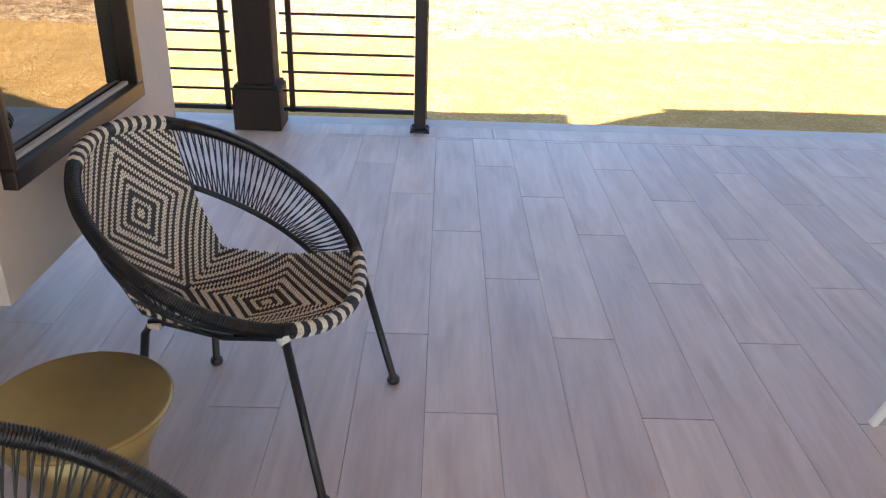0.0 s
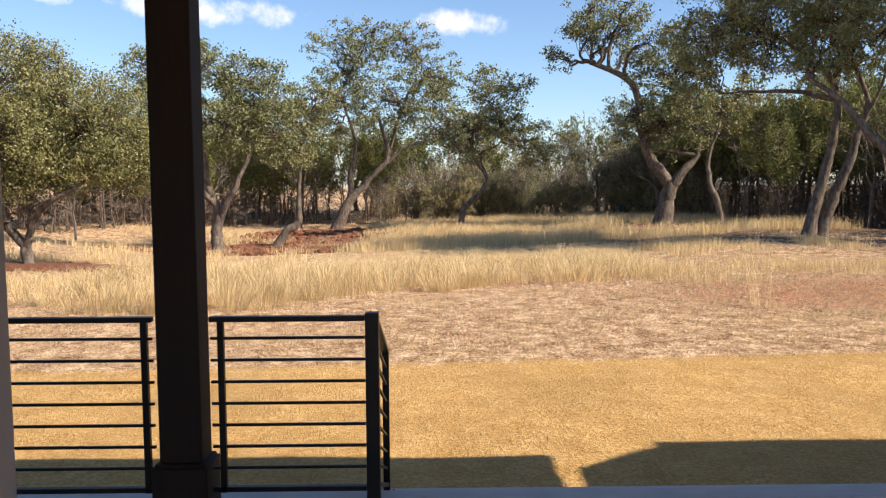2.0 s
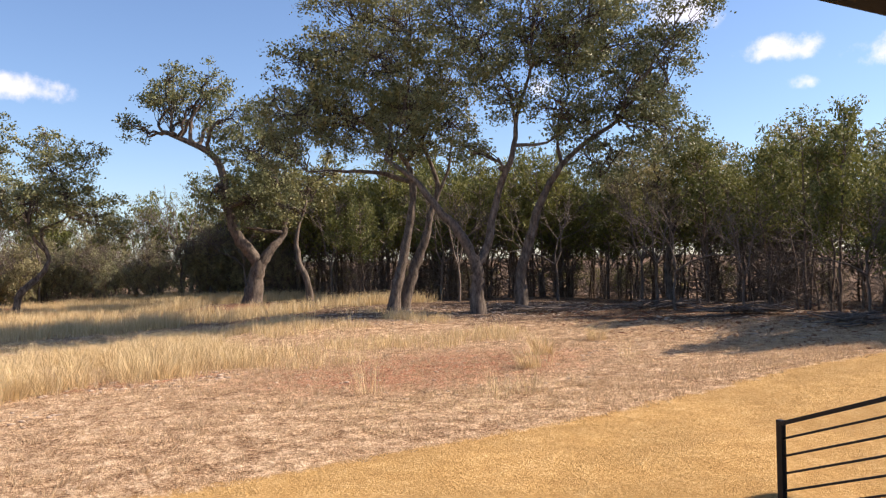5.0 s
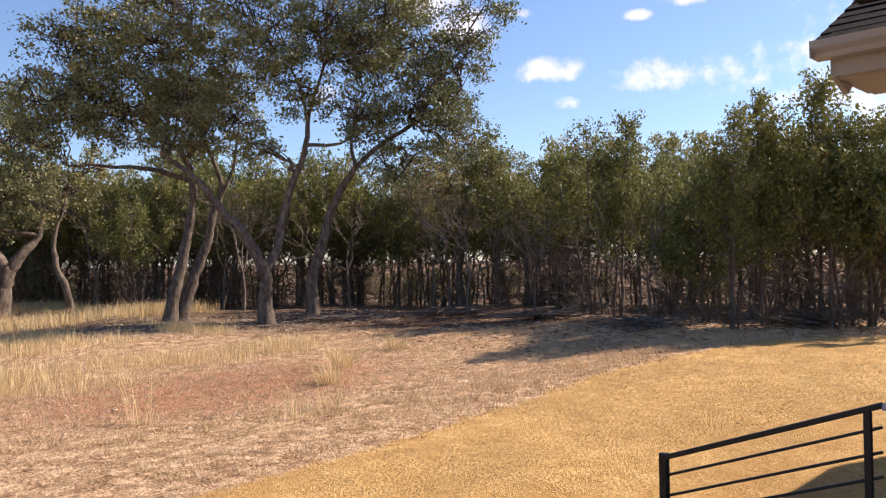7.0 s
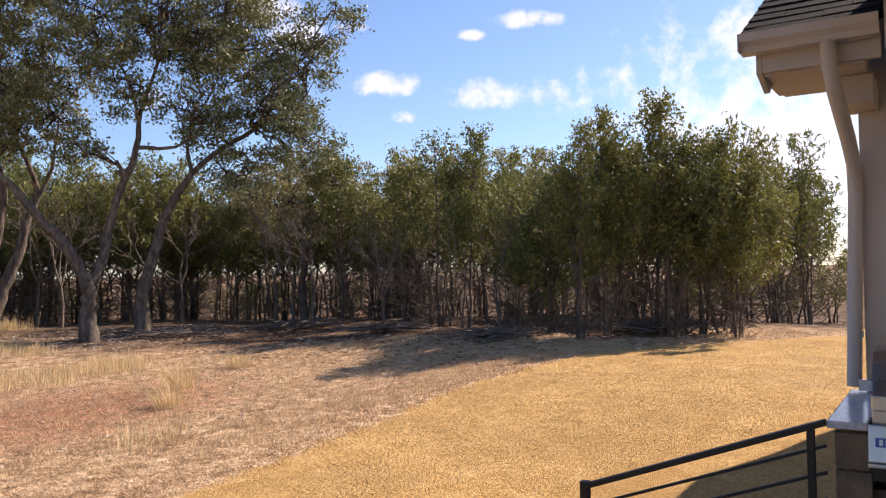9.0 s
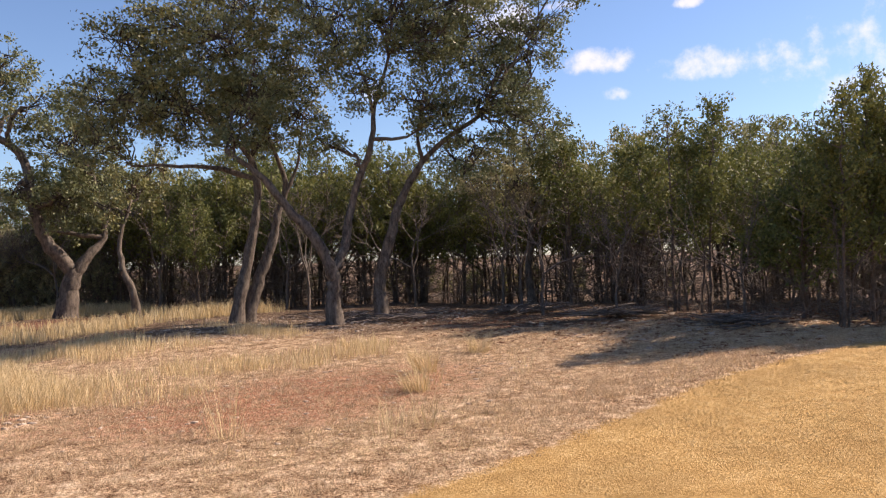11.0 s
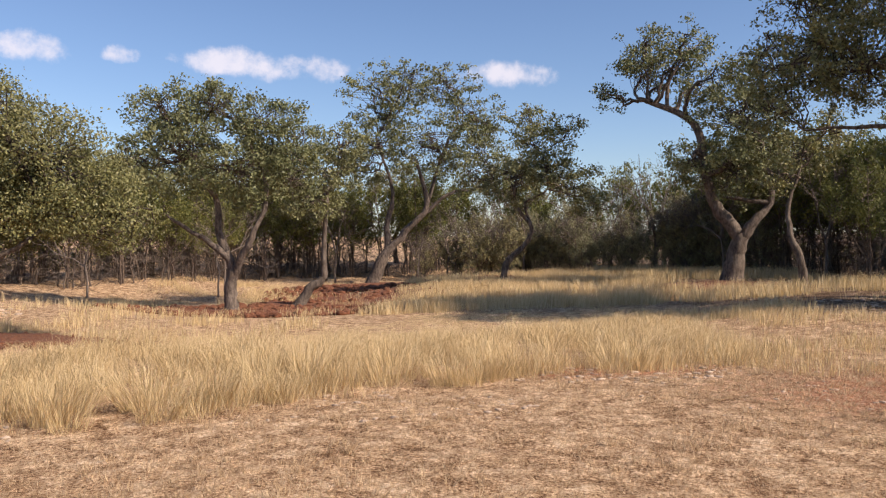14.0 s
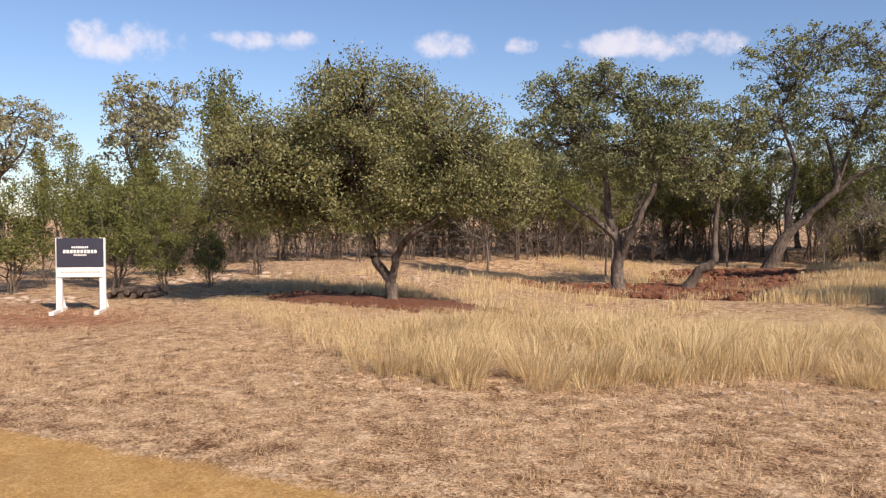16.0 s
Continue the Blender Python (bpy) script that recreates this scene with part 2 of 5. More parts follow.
    col = mix_of(n, l, M("MULTIPLY", e, M("SUBTRACT", 1.0, smooth(M("MULTIPLY", X, -1.0), -9.0, -5.0))), col, litter)
    # light tuft tops with shade painted between them, then sparse green weeds in the lawn and verge
    vor = n.new("ShaderNodeTexVoronoi")
    vor.inputs["Scale"].default_value = 6.5
    wob = n.new("ShaderNodeVectorMath")
    wob.operation = "MULTIPLY_ADD"
    tn = n.new("ShaderNodeTexNoise")
    tn.inputs["Scale"].default_value, tn.inputs["Detail"].default_value = 14.0, 4
    l.new(geo.outputs["Position"], tn.inputs["Vector"])
    l.new(tn.outputs["Color"], wob.inputs[0])
    wob.inputs[1].default_value = (0.16, 0.16, 0.16)
    l.new(geo.outputs["Position"], wob.inputs[2])
    l.new(wob.outputs[0], vor.inputs["Vector"])
    # shade between the tufts, put into the colour of the rough ground
    tuft_shade = ramp_of(n, l, vor.outputs["Distance"], [(0.15, (1.25, 1.25, 1.22)), (0.42, (1.08, 1.08, 1.06)), (0.75, (0.72, 0.68, 0.64))])
    col = mix_of(n, l, M("MULTIPLY", f_rough, 0.85), col, mix_of(n, l, 1.0, col, tuft_shade, "MULTIPLY"))
    weeds = smooth(n_huge, 0.66, 0.72)
    col = mix_of(n, l, M("MULTIPLY", M("MULTIPLY", weeds, smooth(n_fine, 0.5, 0.6)), 0.5), col, (0.1, 0.13, 0.03))
    l.new(col, b.inputs["Base Color"])
    bump_of(n, l, b, M("ADD", n_fine, M("MULTIPLY", n_mid, 1.5)), 0.8, 0.05)
    return m


MAT = {
    "tile": tile_material(),
    "grout": simple("grey_grout", (0.13, 0.115, 0.11), 0.9, 0, 30),
    "slab": simple("smooth_concrete_edge", (0.5, 0.49, 0.47), 0.75, 0, 5, 0.12, 0.2),
    "stucco": stucco_material(),
    "soffit": simple("painted_tan_trim", (0.52, 0.46, 0.38), 0.55, 0, 4, 0.06, 0.05),
    "gutter": simple("painted_metal_gutter", (0.55, 0.5, 0.44), 0.4, 0.0, 4, 0.05, 0.02),
    # ceiling out of view: its paleness is chosen to bounce light
    "ceiling": simple("pale_bounce_light_ceiling", (0.62, 0.56, 0.48), 0.6, 0, 3, 0.2, 0.1, 0.002, (1, 12, 1)),
    "dark_wood": simple("dark_stained_timber", (0.02, 0.011, 0.008), 0.75, 0, 5, 0.4, 0.35, 0.004, (14, 14, 1)),
    "rail": simple("dark_bronze_powder_coat", (0.018, 0.014, 0.014), 0.42, 0.2, 20, 0.2, 0.05),
    "frame": simple("bronze_window_frame", (0.016, 0.01, 0.008), 0.35, 0.1, 20, 0.15, 0.04),
    "stone": simple("rough_limestone", (0.2, 0.15, 0.1), 0.9, 0, 7, 0.5, 0.7, 0.012),
    "counter": simple("pale_granite", (0.55, 0.55, 0.58), 0.18, 0, 45, 0.25, 0.02),
    "steel": simple("brushed_stainless", (0.62, 0.58, 0.53), 0.3, 1.0, 2, 0.05, 0.02, 0.0004, (1, 3, 12)),
    # stands in for the dark inside the grill's gap and vent holes
    "black": simple("black_recess_shade", (0.01, 0.01, 0.01), 0.4, 0, 20),
    "blue": simple("blue_badge_lettering", (0.05, 0.12, 0.4), 0.4, 0, 20),
    "shingle": simple("charcoal_asphalt_shingle", (0.014, 0.013, 0.014), 0.95, 0, 40, 0.5, 0.5, 0.004),
    "cord": simple("black_plastic_cord", (0.012, 0.012, 0.013), 0.38, 0, 60, 0.2, 0.3, 0.002),
    "strap_white": simple("ivory_woven_strap", (0.78, 0.74, 0.64), 0.5, 0, 60, 0.1, 0.2, 0.001),
    "strap_dark": simple("charcoal_woven_strap", (0.035, 0.037, 0.045), 0.5, 0, 60, 0.2, 0.2, 0.001),
    "brass": simple("brushed_brass", (0.42, 0.35, 0.17), 0.42, 0.9, 6, 0.15, 0.1, 0.001),
    "white": simple("white_painted_wood", (0.78, 0.76, 0.72), 0.6, 0, 6, 0.06, 0.1),
    "navy": simple("charcoal_sign_panel", (0.035, 0.035, 0.055), 0.5, 0, 6, 0.1, 0.02),
    "oak_bark": bark_material("grey_oak_bark", (0.045, 0.034, 0.028), (0.3, 0.24, 0.19)),
    "cedar_bark": bark_material("shredding_juniper_bark", (0.08, 0.058, 0.045), (0.27, 0.205, 0.16), 14),
    "oak_twig": bark_material("dark_oak_twig", (0.035, 0.026, 0.02), (0.15, 0.115, 0.09), 14),
    "twig": bark_material("weathered_dead_twig", (0.11, 0.085, 0.07), (0.3, 0.25, 0.21), 14),
    "oak_leaf": leaf_material("live_oak_leaf", (0.06, 0.072, 0.026), (0.165, 0.175, 0.066), (0.32, 0.305, 0.145), 0.48, 0.18),
    "cedar_leaf": leaf_material("juniper_foliage", (0.042, 0.052, 0.017), (0.12, 0.138, 0.04), (0.28, 0.27, 0.08), 0.6, 0.3),
    "brush_leaf": leaf_material("dull_brush_foliage", (0.16, 0.15, 0.08), (0.28, 0.265, 0.14), (0.4, 0.37, 0.22), 0.7, 0.35),
    "tall_grass": blade_material("golden_tall_grass", (0.34, 0.235, 0.11), (0.7, 0.53, 0.28), (0.92, 0.8, 0.54)),
    "short_grass": blade_material("short_dry_grass", (0.24, 0.16, 0.09), (0.6, 0.43, 0.26), (0.84, 0.68, 0.46)),
    "lawn_grass": blade_material("dormant_lawn_grass", (0.46, 0.27, 0.09), (0.68, 0.44, 0.18), (0.86, 0.64, 0.34)),
    "rock": simple("pale_field_limestone", (0.5, 0.38, 0.28), 0.9, 0, 6, 0.3, 0.4, 0.01),
    "mulch": simple("red_bark_mulch", (0.2, 0.075, 0.035), 0.95, 0, 14, 0.55, 0.9, 0.03),
    "interior": simple("dim_interior_wall", (0.3, 0.27, 0.24), 0.8, 0, 3),
    "ground": ground_material(),
}
glass = bpy.data.materials.new("window_glass")
glass.use_nodes = True
_s = MAT["shingle"].node_tree.nodes["Principled BSDF"]
_s.inputs["Specular IOR Level"].default_value = 0.08
_b = glass.node_tree.nodes["Principled BSDF"]
_b.inputs["Base Color"].default_value = (0.02, 0.025, 0.025, 1)
_b.inputs["Roughness"].default_value = 0.015
_b.inputs["IOR"].default_value = 2.1
_b.inputs["Specular IOR Level"].default_value = 0.9
MAT["glass"] = glass


# ---- mesh helpers ----
def part(name, bm, mat, parent=None, label=""):
    """Link a bmesh as one mesh object under a thing."""
    me = bpy.data.meshes.new(name)
    bm.to_mesh(me)
    bm.free()
    me.materials.append(MAT[mat])
    ob = new(name, me)
    ob.parent = parent
    if label:
        tagged(ob, label)
    return ob


def thing(name, label, category, loc=(0, 0, 0), rz=0.0, group=""):
    e = new(name)
    e.matrix_world = pose(*loc, 0, 0, rz)
    return tagged(e, label, category, group)


def add_box(bm, lo, hi, bevel=0.0, m=None):
    c = [(a + b) / 2 for a, b in zip(lo, hi)]
    s = [abs(b - a) for a, b in zip(lo, hi)]
    r = bmesh.ops.create_cube(bm, size=1.0, matrix=Matrix.Translation(c) @ Matrix.Diagonal((*s, 1)))
    vs = r["verts"]
    if bevel:
        es = list({e for v in vs for e in v.link_edges})
        q = bmesh.ops.bevel(bm, geom=es, offset=bevel, segments=2, affect="EDGES", profile=0.6)
        vs = list({v for f in q["faces"] for v in f.verts} | {v for v in vs if v.is_valid})
    if m is not None:
        bmesh.ops.transform(bm, matrix=m, verts=[v for v in vs if v.is_valid])
    return vs


def boxes(rows, bevel=0.0):
    bm = bmesh.new()
    for lo, hi in rows:
        add_box(bm, lo, hi, bevel)
    return bm


def tube(bm, pts, radii, sides=8, cap=True):
    """A swept round bar through the points."""
    pts = [Vector(p) for p in pts]
    if isinstance(radii, (int, float)):
        radii = [radii] * len(pts)
    rings = []
    up = Vector((0.13, 0.31, 0.94)).normalized()
    for i, p in enumerate(pts):
        d = (pts[min(i + 1, len(pts) - 1)] - pts[max(i - 1, 0)])
        d = d.normalized() if d.length > 1e-9 else Vector((0, 0, 1))
        a = d.cross(up)
        if a.length < 1e-3:
            a = d.cross(Vector((1, 0, 0)))
        a.normalize()
        b = d.cross(a)
        rings.append([bm.verts.new(p + (a * math.cos(k * math.tau / sides) + b * math.sin(k * math.tau / sides)) * radii[i]) for k in range(sides)])
    for r0, r1 in zip(rings, rings[1:]):
        for k in range(sides):
            f = bm.faces.new((r0[k], r0[(k + 1) % sides], r1[(k + 1) % sides], r1[k]))
            f.smooth = True
    if cap:
        bm.faces.new(rings[0])
        bm.faces.new(rings[-1][::-1])


def lathe(bm, profile, sides=40, centre=(0, 0, 0), smooth=True):
    rings = []
    for r, z in profile:
        rings.append([bm.verts.new((centre[0] + r * math.cos(k * math.tau / sides), centre[1] + r * math.sin(k * math.tau / sides), centre[2] + z)) for k in range(sides)])
    for r0, r1 in zip(rings, rings[1:]):
        for k in range(sides):
            f = bm.faces.new((r0[k], r0[(k + 1) % sides], r1[(k + 1) % sides], r1[k]))
            f.smooth = smooth
    bm.faces.new(rings[0][::-1])
    bm.faces.new(rings[-1])


def raw_mesh(name, verts, faces, mat, parent=None, smooth=False):
    """A mesh from arrays: verts (n, 3), faces (m, 3) or (m, 4)."""
    me = bpy.data.meshes.new(name)
    v, f = np.asarray(verts, dtype=np.float32), np.asarray(faces, dtype=np.int32)
    k = f.shape[1]
    me.vertices.add(len(v))
    me.vertices.foreach_set("co", v.ravel())
    me.loops.add(f.size)
    me.loops.foreach_set("vertex_index", f.ravel())
    me.polygons.add(len(f))
    me.polygons.foreach_set("loop_start", np.arange(len(f), dtype=np.int32) * k)
    if smooth:
        me.polygons.foreach_set("use_smooth", np.ones(len(f), dtype=bool))
    me.update(calc_edges=True)
    me.materials.append(MAT[mat])
    ob = new(name, me)
    ob.parent = parent
    return ob


# ---- ground ----
KNOTS = [(2.5, 7.6, -0.52), (1.2, 13.0, -0.42), (1.3, 16.5, -0.36), (-3.5, 13.5, -0.43), (-9.2, 20.0, -0.07), (-13.5, 27.6, -0.25),
         (12.7, 16.3, -0.27), (18.8, 15.0, 0.02), (17.0, 11.0, -0.05), (14.1, 24.0, -0.15), (12.8, 27.5, -0.1), (11.4, 39.3, -0.42),
         (1.8, 42.5, -0.66), (-5.9, 53.4, -1.3), (-8.7, 34.6, -1.25), (-7.0, 38.4, -1.4), (8.5, 14.8, -0.5), (-14.0, 15.6, -0.45), (0.0, 0.0, -0.52), (-4.0, 25.0, -0.98), (4.0, 30.0, -0.66), (-9.0, 27.0, -0.9)]


def ground_z(x, y):
    x, y = np.asarray(x, dtype=float), np.asarray(y, dtype=float)
    num, den = np.full(x.shape, -0.5 * 0.02), np.full(x.shape, 0.02)
    for kx, ky, kz in KNOTS:
        w = np.exp(-((x - kx) ** 2 + (y - ky) ** 2) / (2 * 3.6 ** 2))
        num, den = num + w * kz, den + w
    z = num / den
    away = np.clip((np.hypot(x, y - 12) - 6) / 12, 0, 1)
    return z + away * 0.05 * np.sin(x * 0.7 + 1.3) * np.sin(y * 0.55) + 0.012 * np.sin(x * 2.9 + y) * np.sin(y * 3.3 - x * 0.7)


def lawn_edge(x):
    return 10.1 + 0.085 * x - 0.28 * np.maximum(x - 12.0, 0) - 0.75 * np.maximum(x - 17.5, 0)


def build_ground():
    xs = np.concatenate([[-1500, -500, -200], np.linspace(-90, -25, 40), np.linspace(-24.5, 30, 220), np.linspace(31, 95, 40), [200, 500, 1500]])
    ys = np.concatenate([[-1500, -300, -80], np.linspace(-30, 5, 20), np.linspace(5.5, 45, 160), np.linspace(46, 120, 50), [250, 600, 1500]])
    gx, gy = np.meshgrid(xs, ys)
    gz = ground_z(gx, gy)
    v = np.stack([gx.ravel(), gy.ravel(), gz.ravel()], 1)
    w = len(xs)
    i, j = np.meshgrid(np.arange(w - 1), np.arange(len(ys) - 1))
    a = (j * w + i).ravel()
    ob = raw_mesh("ground", v, np.stack([a, a + 1, a + w + 1, a + w], 1), "ground", None, True)
    tagged(ob, "dormant golden lawn giving way to dry red-brown field", "ground", "", "structure")


build_ground()


# ---- porch ----
def structure(ob, label, category):
    return tagged(ob, label, category, "", "structure")


structure(part("floor", boxes([((-4.5, -3.5, -0.6), (5.6, 5.09, -0.012))]), "grout"), "porch floor of grey wood-look tiles on concrete", "floor")
floor_ob = bpy.data.objects["floor"]
structure(part("porch_edge", boxes([((-4.5, 5.092, -0.6), (4.9, 5.235, -0.002))], 0.006), "slab"), "pale concrete edge of the raised porch", "porch edge")
structure(part("steps", boxes([((0.05, 5.238, -0.6), (4.7, 5.6, -0.175)), ((0.0, 5.602, -0.6), (4.75, 6.15, -0.35))], 0.006), "slab"), "concrete steps down to the lawn", "steps")

# roof over the porch
# unseen ceiling, made pale to reflect more light onto the porch
structure(part("ceiling", boxes([((-4.6, -3.6, 2.84), (5.55, 4.78, 2.9))]), "ceiling"), "unseen porch ceiling, pale to bounce light down", "ceiling")
structure(part("beam", boxes([((-4.6, 4.79, 2.72), (4.99, 5.12, 3.0))], 0.008), "dark_wood"), "dark timber beam along the porch edge", "beam")
structure(part("porch_roof", boxes([((-4.6, -3.6, 2.91), (5.0, 4.785, 3.05)), ((-4.6, 4.79, 3.005), (5.3, 5.36, 3.06))]), "shingle"), "dark shingled porch roof", "roof")
structure(part("wall_west", boxes([((-1.6, -3.5, -0.01), (-1.46, 3.3, 2.84))]), "stucco"), "tan stucco house wall beside the porch", "wall")
structure(part("wall_north", boxes([((-4.6, 3.15, -0.01), (-1.602, 3.3, 2.84))]), "stucco"), "tan stucco house wall", "wall")


def window_wall():
    """The boxed bay with the picture window, carried clear of the floor: face x = -0.8, underside z = 0.48."""
    x0, x1, ya, yb = -1.455, -0.8, 2.12, 3.305
    y0, y1, z0, z1, t = 2.19, 2.97, 0.72, 2.2, 0.045
    bm = boxes([((x0, ya, 0.48), (x1, yb, z0)), ((x0, ya, z1), (x1, yb, 2.84)), ((x1 - 0.15, ya, z0), (x1, y0, z1)), ((x1 - 0.15, y1, z0), (x1, yb, z1)),
                ((x0, ya, z0), (x1 - 0.152, ya + 0.05, z1)), ((x0, yb - 0.1, z0), (x1 - 0.152, yb, z1))])
    structure(part("bay_wall", bm, "stucco"), "tan stucco box bay around a bronze picture window", "wall")
    win = thing("window_1", "fixed picture window in a dark bronze frame", "window")
    win["kind"] = "structure"
    xf = -0.768
    part("window_frame", boxes([((xf - 0.1, y0, z0), (xf, y1, z0 + t)), ((xf - 0.1, y0, z1 - t), (xf, y1, z1)),
                                ((xf - 0.1, y0, z0 + t), (xf, y0 + 0.018, z1 - t)), ((xf - 0.1, y1 - 0.05, z0 + t), (xf, y1, z1 - t))], 0.004), "frame", win)
    part("glazing_bead", boxes([((xf - 0.042, y0 + 0.02, z0 + t), (xf - 0.027, y1 - 0.052, z0 + t + 0.01))], 0.002), "slab", win, "pale metal glazing bead")
    part("window_pane", boxes([((xf - 0.052, y0 + 0.019, z0 + t), (xf - 0.046, y1 - 0.051, z1 - t))]), "glass", win, "reflective glass pane")
    structure(part("wall_inside", boxes([((x0 + 0.002, ya + 0.06, z0), (x0 + 0.02, yb - 0.11, z1))]), "interior"), "dim wall inside the bay", "wall")


window_wall()

# column
col = thing("column", "square dark-stained timber porch column with boxed base", "column", (-0.9, 5.02, 0))
part("column_base", boxes([((-0.13, -0.115, 0), (0.13, 0.115, 0.235))], 0.006), "dark_wood", col)
part("base_cap", boxes([((-0.118, -0.103, 0.236), (0.118, 0.103, 0.252))], 0.005), "dark_wood", col)
part("shaft", boxes([((-0.1, -0.085, 0.253), (0.1, 0.085, 2.715))], 0.008), "dark_wood", col)


# ---- railings ----
def rail_panel(parent, p0, p1, slope=0.0, top=0.94, bottom=0.105, bars=7, z0=0.0):
    """Top rail, bottom rail and bars from p0 to p1 (x, y), dropping by slope metres over the run."""
    (xa, ya), (xb, yb) = p0, p1
    L = math.hypot(xb - xa, yb - ya)
    ang, dip = math.atan2(yb - ya, xb - xa), math.atan2(slope, L)
    run = math.hypot(L, slope)
    def bar(name, h, w, t):
        m = Matrix.Translation((xa, ya, z0 + h)) @ Matrix.Rotation(ang, 4, "Z") @ Matrix.Rotation(dip, 4, "Y")
        bm = bmesh.new()
        add_box(bm, (0, -w / 2, -t / 2), (run, w / 2, t / 2), 0.003, m)
        part(name, bm, "rail", parent)
    bar("top_rail", top - 0.012, 0.045, 0.025)
    bar("bottom_rail", bottom, 0.03, 0.025)
    for k in range(bars):
        bar("bar", bottom + (top - bottom) * (k + 1) / (bars + 1), 0.014, 0.014)


def post(parent, x, y, z0, z1, w=0.03, base=False):
    part("post", boxes([((x - w / 2, y - w / 2, z0), (x + w / 2, y + w / 2, z1))], 0.003), "rail", parent)
    if base:
        part("base_plate", boxes([((x - 0.055, y - 0.055, z0), (x + 0.055, y + 0.055, z0 + 0.012))], 0.002), "rail", parent)
        for sx in (-0.04, 0.04):
            for sy in (-0.04, 0.04):
                bm = bmesh.new()
                lathe(bm, [(0.008, 0.012), (0.008, 0.02), (0.004, 0.024)], 6, (x + sx, y + sy, z0))
                part("bolt", bm, "rail", parent)


r1 = thing("porch_railing", "dark bronze metal railing with horizontal bars between column and stair", "railing", (-0.38, 5.0, 0), 0, "porch railings")
r1.matrix_world = Matrix.Identity(4)
rail_panel(r1, (-0.765, 5.0), (-0.035, 5.0))
post(r1, 0.0, 5.0, 0.0, 0.955, 0.064, True)
post(r1, -0.715, 5.0, 0.09, 0.925)
r2 = thing("porch_railing", "dark bronze metal railing with horizontal bars beyond the column", "railing", (0, 0, 0), 0, "porch railings")
rail_panel(r2, (-3.2, 5.0), (-1.035, 5.0))
post(r2, -1.075, 5.0, 0.09, 0.925)
post(r2, -2.3, 5.0, 0.09, 0.925)
post(r2, -3.2, 5.0, 0.0, 0.955, 0.05, True)
r3 = thing("stair_railing", "dark bronze sloping stair railing with straight bars", "railing", (0, 0, 0), 0, "stair railings")
rail_panel(r3, (0.0, 5.036), (0.0, 6.03), 0.385)
post(r3, 0.0, 6.03, -0.35, 0.565, 0.04, True)
r4 = thing("stair_railing", "dark bronze sloping stair railing fixed to the stone barbecue pier", "railing", (0, 0, 0), 0, "stair railings")
rail_panel(r4, (4.747, 5.003), (4.747, 6.03), 0.385, 0.945)
post(r4, 4.747, 6.03, -0.35, 0.572, 0.04, True)
post(r4, 4.747, 5.06, 0.0, 0.9, 0.03)


# ---- house wing, barbecue ----
structure(part("wall_wing", boxes([((5.65, -3.5, -0.6), (5.8, 4.93, 2.75)), ((5.802, 4.77, -0.6), (13.0, 4.93, 2.75))]), "stucco"), "tan stucco wall of the house wing", "wall")
structure(part("gable_wall", boxes([((5.8, 4.8, 2.752), (13.0, 4.96, 2.95))]), "stucco"), "tan stucco gable", "wall")
structure(part("porch_end_beam", boxes([((5.0, -3.5, 2.45), (5.55, 4.77, 2.83))], 0.006), "stucco"), "boxed tan beam at the porch end", "beam")


